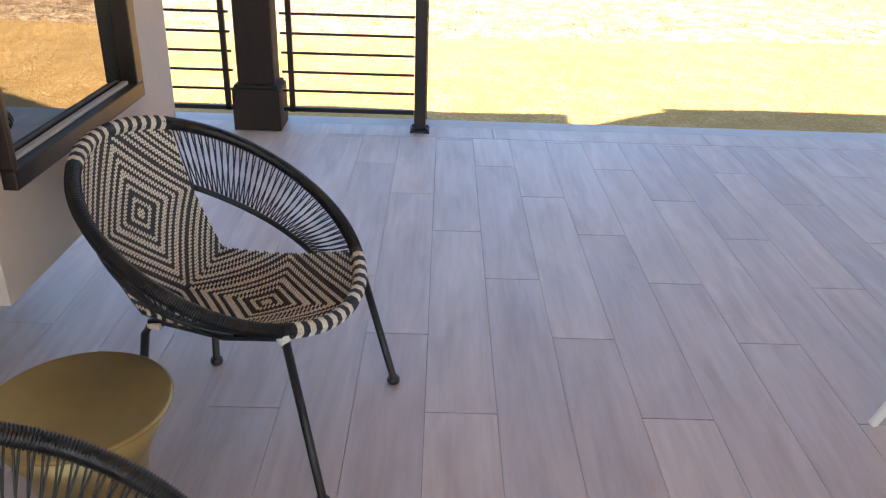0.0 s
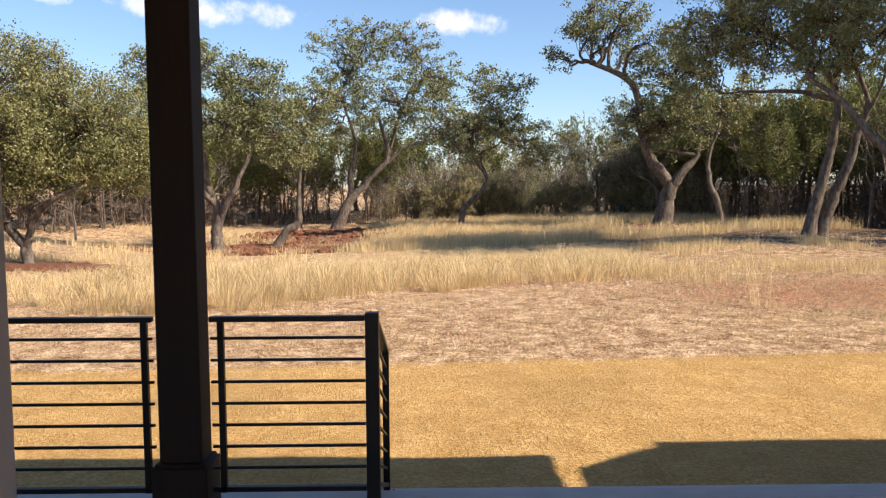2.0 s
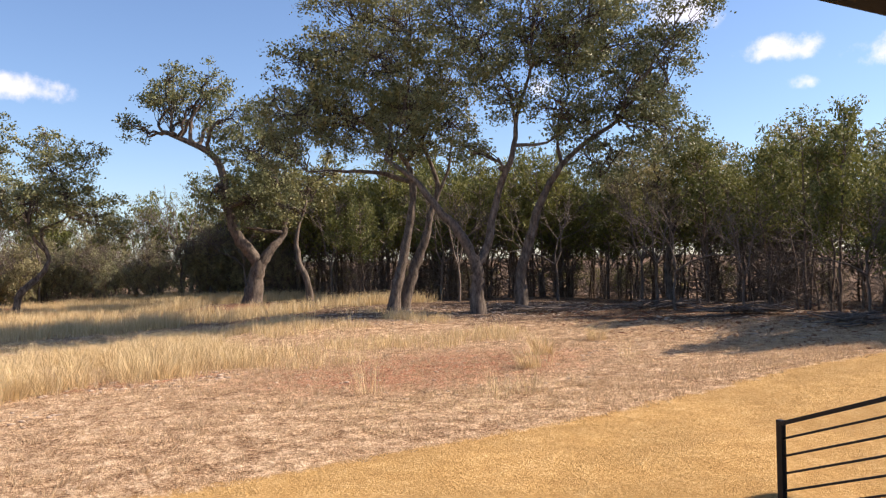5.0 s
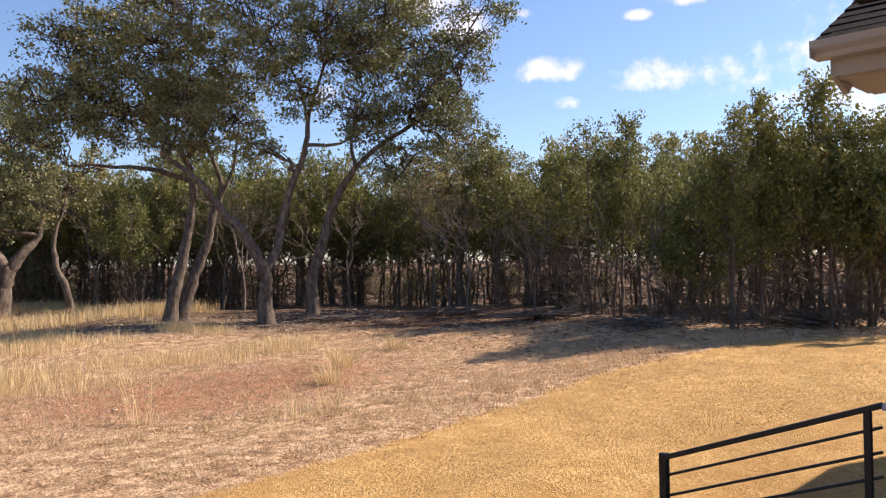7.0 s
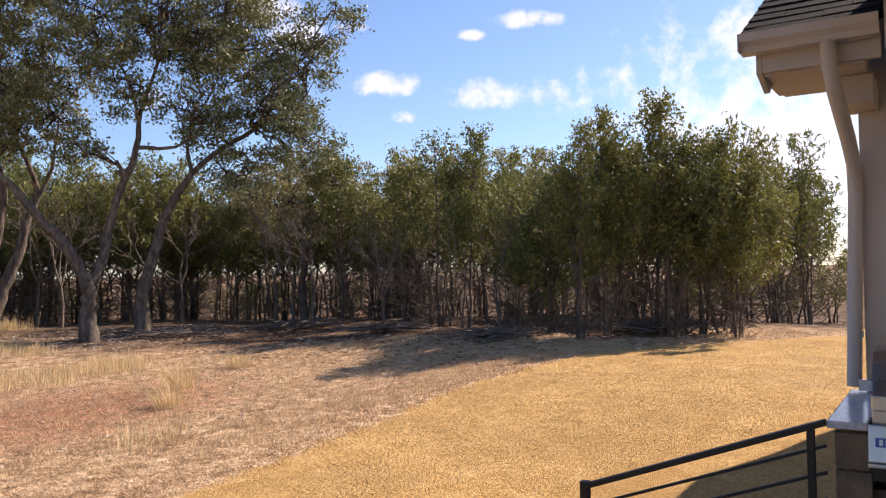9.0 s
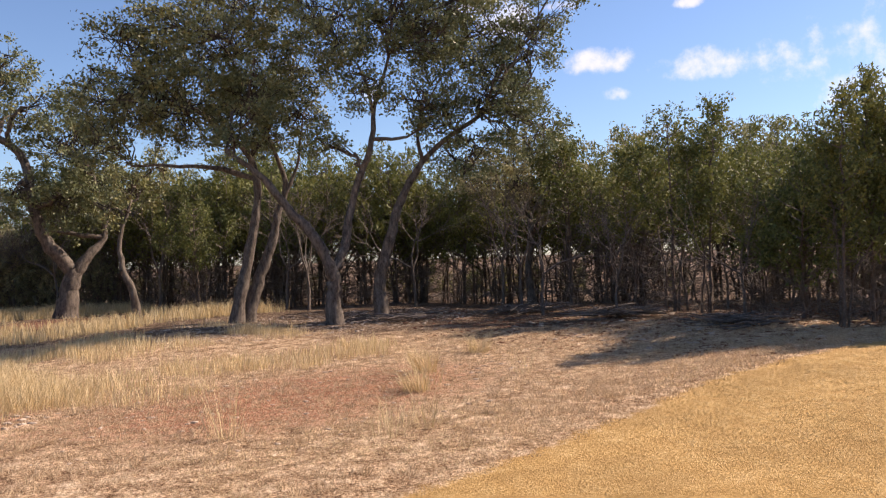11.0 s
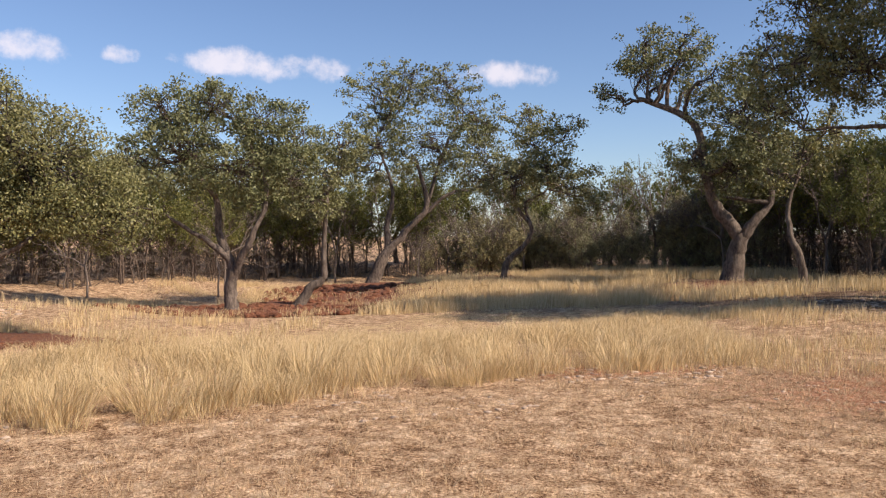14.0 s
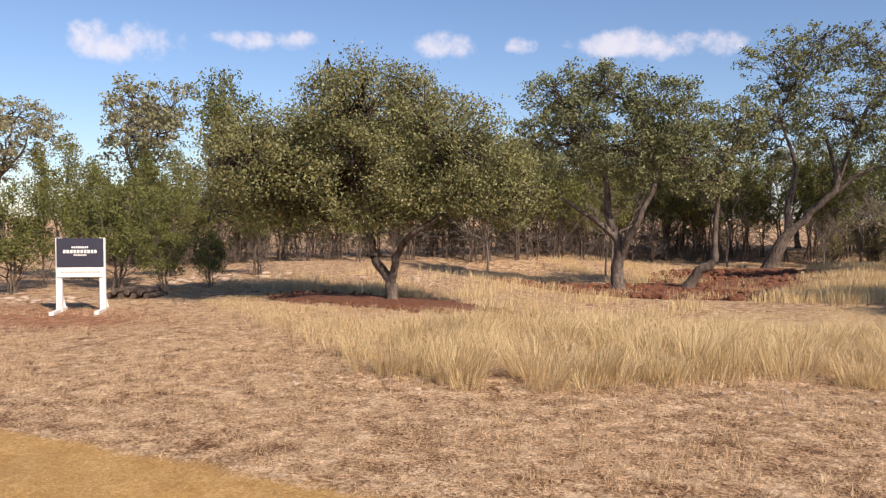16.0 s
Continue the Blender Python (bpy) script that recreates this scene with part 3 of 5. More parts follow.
def wing_roof():
    eave_x, eave_z, ridge_x, sl = 5.08, 2.6, 7.1, 0.53
    roof = thing("wing_roof", "charcoal shingled gable roof over the house wing", "roof")
    roof["kind"] = "structure"
    y0, y1 = 4.79, 5.35
    def z_at(x):
        return eave_z + sl * (x - eave_x)
    bm = bmesh.new()
    for (xa, xb) in ((eave_x, ridge_x),):
        v = [bm.verts.new(c) for c in ((xa, y0 - 5, z_at(xa) - 0.01), (xb, y0 - 5, z_at(xb) - 0.01), (xb, y1, z_at(xb) - 0.01), (xa, y1, z_at(xa) - 0.01),
                                       (xa, y0 - 5, z_at(xa) + 0.012), (xb, y0 - 5, z_at(xb) + 0.012), (xb, y1, z_at(xb) + 0.012), (xa, y1, z_at(xa) + 0.012))]
        for q in ((3, 2, 1, 0), (4, 5, 6, 7), (0, 1, 5, 4), (1, 2, 6, 5), (2, 3, 7, 6), (3, 0, 4, 7)):
            bm.faces.new([v[k] for k in q])
    part("roof_deck", bm, "shingle", roof)
    # unseen upper roof and wall, added to step the shadow edge on the lawn
    part("main_roof", boxes([((7.0, -3.0, 3.6), (11.3, 5.35, 3.72))], 0.004), "shingle", roof)
    part("upper_wall", boxes([((7.12, 4.5, 2.96), (11.2, 4.7, 3.59))]), "stucco", roof)
    # shingle courses
    rnd = random.Random(5)
    L = math.hypot(1, sl)
    ang = -math.atan(sl)
    for row in range(11):
        s = row * 0.14
        y = y0 + 0.003 - rnd.random() * 0.25
        while y < y1:
            w = 0.2 + rnd.random() * 0.16
            ya, yb = max(y, y0 + 0.003), min(y + w - 0.004, y1 + 0.012)
            y += w
            if yb - ya < 0.02:
                continue
            bm = bmesh.new()
            m = Matrix.Translation((eave_x + s / L - 0.02, 0, z_at(eave_x + s / L - 0.02) + 0.016)) @ Matrix.Rotation(ang, 4, "Y") @ Matrix.Rotation(radians(2.2), 4, "Y")
            add_box(bm, (0, ya, 0), (0.2, yb, 0.006 + rnd.random() * 0.004), 0, m)
            part("shingle", bm, "shingle", roof)
    gut = thing("gutter", "tan painted metal gutter along the wing eave", "gutter")
    prof = [(0.0, 0.0), (-0.075, 0.0), (-0.085, 0.03), (-0.11, 0.055), (-0.115, 0.1), (-0.105, 0.1), (-0.1, 0.06), (-0.07, 0.01), (-0.006, 0.008), (-0.006, 0.1), (0.0, 0.1)]
    bm = bmesh.new()
    ra = [bm.verts.new((eave_x + 0.03 + px, 4.79, 2.522 + pz * 0.82)) for px, pz in prof]
    rb = [bm.verts.new((eave_x + 0.03 + px, 5.35, 2.522 + pz * 0.82)) for px, pz in prof]
    for k in range(len(prof)):
        bm.faces.new((ra[k], ra[(k + 1) % len(prof)], rb[(k + 1) % len(prof)], rb[k]))
    bm.faces.new(rb)
    bm.faces.new(ra[::-1])
    add_box(bm, (eave_x - 0.083, 5.346, 2.524), (eave_x + 0.028, 5.352, 2.603))
    part("trough", bm, "gutter", gut)
    structure(part("fascia", boxes([((eave_x + 0.035, 4.79, 2.44), (eave_x + 0.06, 5.27, 2.6))], 0.003), "soffit"), "tan painted fascia board", "trim")
    structure(part("soffit_box", boxes([((eave_x + 0.065, 4.86, 2.43), (5.7, 5.268, 2.5)), ((5.36, 4.84, 2.3), (5.7, 4.985, 2.428))], 0.003), "soffit"), "tan painted boxed soffit", "trim")
    bm = bmesh.new()
    v = [bm.verts.new(q) for q in ((eave_x + 0.04, 5.272, 2.6), (5.7, 5.272, 2.6), (5.7, 5.272, 2.44), (eave_x + 0.3, 5.272, 2.44), (eave_x + 0.22, 5.272, 2.38), (eave_x + 0.04, 5.272, 2.44))]
    r = bmesh.ops.extrude_face_region(bm, geom=[bm.faces.new(v)])
    bmesh.ops.translate(bm, vec=(0, 0.025, 0), verts=[q for q in r["geom"] if isinstance(q, bmesh.types.BMVert)])
    bmesh.ops.recalc_face_normals(bm, faces=bm.faces)
    structure(part("rake_return", bm, "soffit"), "tan painted eave return", "trim")
    rake = bmesh.new()
    ang2 = Matrix.Translation((eave_x + 0.65, 5.335, z_at(eave_x + 0.65) - 0.17)) @ Matrix.Rotation(ang, 4, "Y")
    add_box(rake, (0, 0, 0), (1.6, 0.02, 0.16), 0.003, ang2)
    structure(part("rake_board", rake, "soffit"), "tan painted rake board", "trim")
    ds = thing("downspout", "tan metal downspout curving from the gutter to the wall corner", "downspout")
    bm = bmesh.new()
    pts = [(5.06, 4.99, 2.53), (5.06, 4.985, 2.42), (5.1, 4.975, 2.33), (5.24, 4.965, 2.24), (5.42, 4.955, 2.14), (5.57, 4.95, 2.04), (5.61, 4.95, 1.9), (5.61, 4.98, 0.962)]
    tube(bm, pts, 0.034, 10)
    part("pipe", bm, "gutter", ds)
    for z in (1.2, 1.85):
        part("strap", boxes([((5.575, 4.935, z), (5.649, 4.94, z + 0.03))], 0.001), "gutter", ds)


wing_roof()


def barbecue():
    pier = thing("barbecue_pier", "rough stone-clad base of the outdoor kitchen", "outdoor kitchen base")
    part("core", boxes([((4.8, 4.86, 0), (5.645, 4.955, 0.91)), ((4.86, 2.6, 0), (5.595, 4.855, 0.66))]), "stone", pier)
    rnd = random.Random(9)
    z = 0.0
    while z < 0.87:
        h = min(0.12 + rnd.random() * 0.12, 0.897 - z)
        x = 4.785
        while x < 5.57:
            w = min(0.16 + rnd.random() * 0.2, 5.59 - x)
            bm = boxes([((x + 0.004, 4.957, z + 0.004), (x + w - 0.004, 4.975 + rnd.random() * 0.012, z + h - 0.004))], 0.008)
            part("stone", bm, "stone", pier)
            x += w
        bm = boxes([((4.77 + rnd.random() * 0.012, 4.85, z + 0.004), (4.797, 4.97, z + h - 0.004))], 0.007)
        part("stone", bm, "stone", pier)
        z += h
    for k in range(3):
        for j in range(5):
            bm = boxes([((4.842, 2.62 + j * 0.45 + (k % 2) * 0.05, k * 0.21 + 0.004), (4.859, 3.03 + j * 0.43, k * 0.21 + 0.2))], 0.006)
            part("stone", bm, "stone", pier)
    top = thing("granite_worktop", "pale polished granite worktop on the stone base", "worktop")
    part("slab", boxes([((4.73, 4.855, 0.912), (5.645, 5.0, 0.942)), ((5.45, 2.55, 0.912), (5.645, 4.853, 0.942)), ((4.73, 2.55, 0.905), (5.449, 3.95, 0.945))], 0.006), "counter", top)
    part("upstand", boxes([((5.575, 2.6, 0.947), (5.595, 4.96, 1.0))], 0.003), "counter", top)
    g = thing("gas_grill", "built-in stainless steel gas grill with its hood shut", "grill")
    y0, y1 = 3.98, 4.845
    # hood: curved section swept along y
    bm = bmesh.new()
    prof = [(4.8, 0.985), (4.79, 1.03), (4.83, 1.08), (4.88, 1.165), (4.93, 1.205), (5.0, 1.222), (5.3, 1.222), (5.4, 1.17), (5.42, 0.985)]
    ra = [bm.verts.new((x, y0, z)) for x, z in prof]
    rb = [bm.verts.new((x, y1, z)) for x, z in prof]
    for k in range(len(prof)):
        f = bm.faces.new((ra[k], ra[(k + 1) % len(prof)], rb[(k + 1) % len(prof)], rb[k]))
    bm.faces.new(rb)
    bm.faces.new(ra[::-1])
    bmesh.ops.bevel(bm, geom=[e for e in bm.edges], offset=0.008, segments=2, affect="EDGES")
    bmesh.ops.recalc_face_normals(bm, faces=bm.faces)
    part("hood", bm, "steel", g)
    part("firebox", boxes([((4.78, y0, 0.86), (5.42, y1, 0.985))], 0.005), "steel", g)
    part("hood_lip", boxes([((4.765, y0, 0.985), (4.79, y1, 1.045))], 0.006), "steel", g)
    bm = bmesh.new()
    tube(bm, [(4.70, y0 + 0.12, 1.015), (4.70, y1 - 0.12, 1.015)], 0.015, 12)
    for y in (y0 + 0.15, y1 - 0.15):
        tube(bm, [(4.775, y, 1.015), (4.70, y, 1.015)], 0.011, 8)
    part("handle", bm, "steel", g, "round steel handle")
    # black discs laid on the steel, painting the dark of the holes
    for k in range(22):
        bm = bmesh.new()
        lathe(bm, [(0.006, 0), (0.006, 0.004)], 8)
        o = part("vent_hole", bm, "black", g)
        o.matrix_local = Matrix.Translation((4.779, y0 + 0.05 + k * 0.034, 0.965)) @ Matrix.Rotation(-math.pi / 2, 4, "Y")
    pan = bmesh.new()
    pm = Matrix.Translation((4.7, 0, 0.8)) @ Matrix.Rotation(radians(14), 4, "Y")
    add_box(pan, (0, y0 - 0.01, 0), (0.03, y1 + 0.01, 0.145), 0.006, pm)
    part("control_panel", pan, "steel", g)
    part("drip_edge", boxes([((4.69, y0 - 0.01, 0.782), (4.76, y1 + 0.01, 0.798))], 0.004), "steel", g)
    # solid black strip in place of the shade under the control panel
    part("shadow_gap", boxes([((4.75, y0, 0.72), (4.8, y1, 0.78))]), "black", g)
    for y in (4.7, 4.5, 4.28, 4.08):
        bm = bmesh.new()
        lathe(bm, [(0.038, 0), (0.038, 0.008), (0.03, 0.012), (0.028, 0.035), (0.022, 0.04)], 24)
        o = part("knob", bm, "steel", g, "round polished control knob")
        o.matrix_local = pm @ Matrix.Translation((0, y, 0.075)) @ Matrix.Rotation(-math.pi / 2, 4, "Y")
    bm = bmesh.new()
    add_box(bm, (-0.003, 4.755, 0.06), (-0.001, 4.83, 0.095), 0, pm)
    part("badge", bm, "blue", g, "small blue badge plate")
    for k in range(3):
        bm = bmesh.new()
        add_box(bm, (-0.0045, 4.763 + k * 0.021, 0.066), (-0.0032, 4.775 + k * 0.021, 0.089), 0, pm)
        part("badge_bar", bm, "steel", g)
    d = thing("access_doors", "stainless steel access door in the barbecue base", "access door")
    part("door_frame", boxes([((4.80, 4.0, 0.08), (4.84, 4.8, 0.7))], 0.004), "steel", d)
    for a, b in ((4.03, 4.39), (4.41, 4.77)):
        part("door", boxes([((4.785, a, 0.11), (4.799, b, 0.66))], 0.005), "steel", d)
        part("door_handle", boxes([((4.765, (a + b) / 2 - 0.1, 0.6), (4.78, (a + b) / 2 + 0.1, 0.615))], 0.003), "steel", d)


barbecue()


# ---- porch furniture ----
def basket_point(px, py, R=0.36, tilt=radians(31), zc=0.58):
    """A point of the chair's dished seat: px forward, py left in the plane of the rim (unit disc)."""
    d = 0.28 * max(0.0, 1 - px * px - py * py) ** 0.75
    x, z = px * R, -d
    return Vector((x * math.cos(tilt) + z * -math.sin(tilt) * 0.35, py * R * 0.97, zc - x * math.sin(tilt) + z * math.cos(tilt)))


def rim_point(degrees_round):
    return basket_point(math.cos(radians(degrees_round)), math.sin(radians(degrees_round)))


CREASE_X, CREASE_Z, CREASE_HALF = -0.14, 0.362, 0.19
SEAT_HALF, BACK_HALF = 37.5, 32.0            # degrees of rim that each woven panel takes to either side


def ring_loop(bm, a, half_width, radius, sides):
    """One turn of cord round the rim at angle a."""
    c = basket_point(math.cos(a), math.sin(a))
    t = (basket_point(math.cos(a + 0.01), math.sin(a + 0.01)) - c).normalized()
    s = t.cross(Vector((0, 0, 1))).normalized()
    n = s.cross(t)
    tube(bm, [c + (s * math.cos(q * math.tau / 8) + n * math.sin(q * math.tau / 8)) * half_width for q in range(9)], radius, sides, False)


def panel_point(u, v, front):
    """A point of a woven panel: u from the crease (0) to the rim (1), v across (-1 to 1)."""
    low = Vector((CREASE_X, v * CREASE_HALF, CREASE_Z + 0.03 * v * v))
    high = rim_point(v * SEAT_HALF) if front else rim_point(180 - v * BACK_HALF)
    side = Vector((0.0, v * 0.012 * math.sin(math.pi * u), 0.0))
    sag = Vector((0, 0, -0.02)) if front else Vector((-0.02, 0, -0.008))
    return low.lerp(high, u) + sag * math.sin(math.pi * u) + side + Vector((0, 0, 0.003))


def round_chair(loc, rz, label):
    ch = thing("round_chair", label, "chair", loc, rz, "round woven patio chairs")
    bm = bmesh.new()
    tube(bm, [rim_point(k * 360 / 64) for k in range(65)], 0.0155, 12, False)
    part("rim", bm, "cord", ch, "thick black cord-wrapped rim")
    bm = bmesh.new()
    for k in range(420):
        a = k * math.tau / 420
        d = math.degrees(a)
        if min(d, 360 - d) < SEAT_HALF or abs(d - 180) < BACK_HALF:
            continue
        ring_loop(bm, a, 0.0163, 0.002, 3)
    part("rim_winding", bm, "cord", ch)["kind"] = "stuff"
    # inner hoops and strung cords on both sides
    for sgn in (1, -1):
        start = panel_point(0.50, 1.0, False)
        end = panel_point(0.66, 1.0, True)
        hoop = []
        for k in range(33):
            t = k / 32
            p = start.lerp(end, t) + Vector((0.0, 0.055, -0.012)) * math.sin(math.pi * t) ** 0.8
            hoop.append(Vector((p.x, sgn * p.y, p.z)))
        bm = bmesh.new()
        tube(bm, hoop, 0.0085, 8)
        part("inner_hoop", bm, "cord", ch)
        N = 66
        for k in range(N):
            g = k / (N - 1)
            top_at = rim_point(sgn * (180 - BACK_HALF - 1 + (SEAT_HALF + BACK_HALF + 2 - 180) * g))
            h = min(1.0, max(0.0, g + (0.022 if k % 2 else -0.022))) * 32
            i0 = min(31, int(h))
            q = hoop[i0].lerp(hoop[i0 + 1], h - i0)
            bm = bmesh.new()
            tube(bm, [top_at, (top_at + q) / 2 + Vector((0, 0, -0.004)), q], 0.0021, 5, False)
            part("cord", bm, "cord", ch)
    # woven panels: seat and back, meeting in a crease
    for nm, front in (("seat", True), ("backrest", False)):
        n = 60
        bw, bd = bmesh.new(), bmesh.new()
        for i in range(n):
            for j in range(n):
                u0, u1 = i / n, (i + 1) / n
                v0, v1 = 2 * j / n - 1, 2 * (j + 1) / n - 1
                ring = (abs(i + 0.5 - n / 2) + abs(j + 0.5 - n / 2)) / 4.6
                bm = bw if (ring % 1.0) < 0.5 else bd
                e = 0.12 / n
                lift = Vector((0, 0, 0.003 if (i + j) % 2 else 0.0))
                c = [panel_point(u0 + e, v0 + e, front), panel_point(u1 - e, v0 + e, front), panel_point(u1 - e, v1 - e, front), panel_point(u0 + e, v1 - e, front)]
                vs = [bm.verts.new(k) for k in c]
                vm = bm.verts.new(panel_point((u0 + u1) / 2, (v0 + v1) / 2, front) + Vector((0, 0, 0.0035)) + lift)
                for k in range(4):
                    bm.faces.new((vs[k], vs[(k + 1) % 4], vm))
        p = part(nm, bw, "strap_white", ch, "ivory and charcoal diamond-pattern weave")
        part("dark_weave", bd, "strap_dark", p)
        bm = bmesh.new()
        g = 12
        grid = [[bm.verts.new(panel_point(i / g, 2 * j / g - 1, front) - Vector((0, 0, 0.004))) for j in range(g + 1)] for i in range(g + 1)]
        for i in range(g):
            for j in range(g):
                bm.faces.new((grid[i][j], grid[i + 1][j], grid[i + 1][j + 1], grid[i][j + 1]))
        part("backing", bm, "strap_dark", p)
        # straps turned over the rim: the weave's stripes go on round it
        half = radians(SEAT_HALF if front else BACK_HALF)
        centre = 0.0 if front else math.pi
        light, dark = bmesh.new(), bmesh.new()
        N = 78
        for k in range(N):
            ring = (n / 2 + abs((k + 0.5) / N * n - n / 2)) / 4.6
            ring_loop(light if (ring % 1.0) < 0.5 else dark, centre - half + 2 * half * (k + 0.5) / N, 0.0163, 0.0031, 4)
        for turns, mat in ((light, "strap_white"), (dark, "strap_dark")):
            part("rim_strap", turns, mat, p)["kind"] = "stuff"
    # legs and under-frame
    for sx, sy in ((1, 1), (1, -1), (-1, 1), (-1, -1)):
        if sx > 0:
            top_p = rim_point(sy * (SEAT_HALF + 1.5))
        else:
            top_p = Vector((-0.12, sy * 0.14, 0.345))
        foot = Vector((0.335 if sx > 0 else -0.2, sy * (0.26 if sx > 0 else 0.19), 0.012))
        bm = bmesh.new()
        if sx > 0:
            tube(bm, [top_p, top_p.lerp(foot, 0.5), foot], 0.0105, 10)
        else:
            tube(bm, [top_p, top_p + Vector((-0.03, sy * 0.01, 0.0)), top_p + Vector((-0.045, sy * 0.016, -0.03)), foot], 0.0105, 10)
        leg = part("leg", bm, "cord", ch, "slim black metal leg")
        bm = bmesh.new()
        lathe(bm, [(0.017, 0.0), (0.019, 0.006), (0.017, 0.016), (0.011, 0.02)], 16, foot - Vector((0, 0, 0.012)))
        part("foot_cap", bm, "cord", leg)
    bm = bmesh.new()
    for sy in (1, -1):
        tube(bm, [rim_point(sy * (SEAT_HALF + 1.5)) - Vector((0.01, 0, 0.02)), Vector((0.06, sy * 0.17, 0.355)), Vector((-0.12, sy * 0.14, 0.345))], 0.008, 8)
    tube(bm, [Vector((-0.12, -0.14, 0.345)), Vector((-0.12, 0.14, 0.345))], 0.009, 8)
    part("seat_frame", bm, "cord", ch, "slim black under-seat frame")
    for sy in (1, -1):
        c = rim_point(sy * (SEAT_HALF + 1.5))
        bm = bmesh.new()
        lathe(bm, [(0.012, -0.034), (0.0165, -0.02), (0.0165, -0.004)], 12, c)
        part("corner_wrap", bm, "strap_white", ch, "ivory strap wrap at the leg")
    part("strap_band", boxes([((-0.155, -0.16, 0.332), (-0.12, 0.16, 0.348))], 0.003), "strap_white", ch, "ivory strap under the crease")
    return ch


round_chair((-0.39, 2.395, 0), -15, "round black cord chair with diamond-woven seat beside the window wall")
round_chair((-0.34, 1.17, 0), 0, "round black cord chair with diamond-woven seat beside the brass table")

tb = thing("side_table", "round brushed-brass drum side table between the two chairs", "side table", (-0.54, 1.83, 0))
bm = bmesh.new()
lathe(bm, [(0.165, 0.444), (0.17, 0.447), (0.17, 0.452), (0.165, 0.455)], 56)
part("tabletop", bm, "brass", tb)
bm = bmesh.new()
lathe(bm, [(0.15, 0.0), (0.152, 0.01), (0.125, 0.1), (0.1, 0.2), (0.098, 0.26), (0.115, 0.34), (0.163, 0.443)], 56)
part("pedestal", bm, "brass", tb)

# white tubular stool: only one leg foot shows
st = thing("patio_stool", "white metal patio stool with splayed legs", "stool", (1.62, 2.38, 0))
bm = bmesh.new()
lathe(bm, [(0.16, 0.43), (0.165, 0.44), (0.16, 0.455)], 32)
part("seat", bm, "white", st)
for k in range(4):
    a = radians(172 + 90 * k)
    bm = bmesh.new()
    tube(bm, [(0.28 * math.cos(a), 0.28 * math.sin(a), 0.0), (0.11 * math.cos(a), 0.11 * math.sin(a), 0.432)], 0.013, 10)
    part("leg", bm, "white", st)


# ---- trees ----
def tubes_arrays(paths, sides):
    """Many tapered tubes at once: paths is a list of (points (k, 3), radii (k,))."""
    V, F, base = [], [], 0
    for pts, rad in paths:
        pts = np.asarray(pts, dtype=float)
        d = np.gradient(pts, axis=0)
        d /= np.linalg.norm(d, axis=1, keepdims=True) + 1e-9
        ref = np.array([0.21, 0.97, 0.11])
        a = np.cross(d, ref)
        a /= np.linalg.norm(a, axis=1, keepdims=True) + 1e-9
        b = np.cross(d, a)
        ang = np.arange(sides) * 2 * np.pi / sides
        ring = a[:, None, :] * np.cos(ang)[None, :, None] + b[:, None, :] * np.sin(ang)[None, :, None]
        V.append((pts[:, None, :] + ring * np.asarray(rad)[:, None, None]).reshape(-1, 3))
        k = len(pts)
        i, j = np.meshgrid(np.arange(k - 1), np.arange(sides), indexing="ij")
        i, j = i.ravel(), j.ravel()
        j2 = (j + 1) % sides
        F.append(np.stack([i * sides + j, i * sides + j2, (i + 1) * sides + j2, (i + 1) * sides + j], 1) + base)
        base += k * sides
    return np.concatenate(V), np.concatenate(F)


def smooth_path(pts, rng, steps=4, wobble=0.0):
    """Catmull-Rom through the points, with a little crookedness."""
    p = np.asarray(pts, dtype=float)
    q = np.vstack([2 * p[0] - p[1], p, 2 * p[-1] - p[-2]])
    out = []
    for i in range(1, len(q) - 2):
        for s in range(steps):
            t = s / steps
            out.append(0.5 * ((2 * q[i]) + (-q[i - 1] + q[i + 1]) * t + (2 * q[i - 1] - 5 * q[i] + 4 * q[i + 1] - q[i + 2]) * t * t + (-q[i - 1] + 3 * q[i] - 3 * q[i + 1] + q[i + 2]) * t ** 3))
    out.append(p[-1])
    out = np.array(out)
    if wobble:
        out[1:-1] += rng.normal(0, wobble, out[1:-1].shape)
    return out


def leaf_quads(centres, size, rng, stretch=1.7, droop=0.0, upward=0.0):
    """Small bent leaves (two triangles each) at random turns."""
    n = len(centres)
    a = rng.normal(size=(n, 3))
    a[:, 2] += upward
    a /= np.linalg.norm(a, axis=1, keepdims=True)
    r = rng.normal(size=(n, 3))
    b = np.cross(a, r)
    b /= np.linalg.norm(b, axis=1, keepdims=True) + 1e-9
    c = np.cross(a, b)
    s = size * (0.6 + 0.8 * rng.random((n, 1)))
    L, W = a * s * stretch * 0.5, b * s * 0.5
    v = np.stack([centres - L, centres + W + c * s * 0.12, centres + L, centres - W + c * s * 0.12], 1).reshape(-1, 3)
    k = np.arange(n)[:, None] * 4
    return v, k + np.array([[0, 1, 2, 3]])


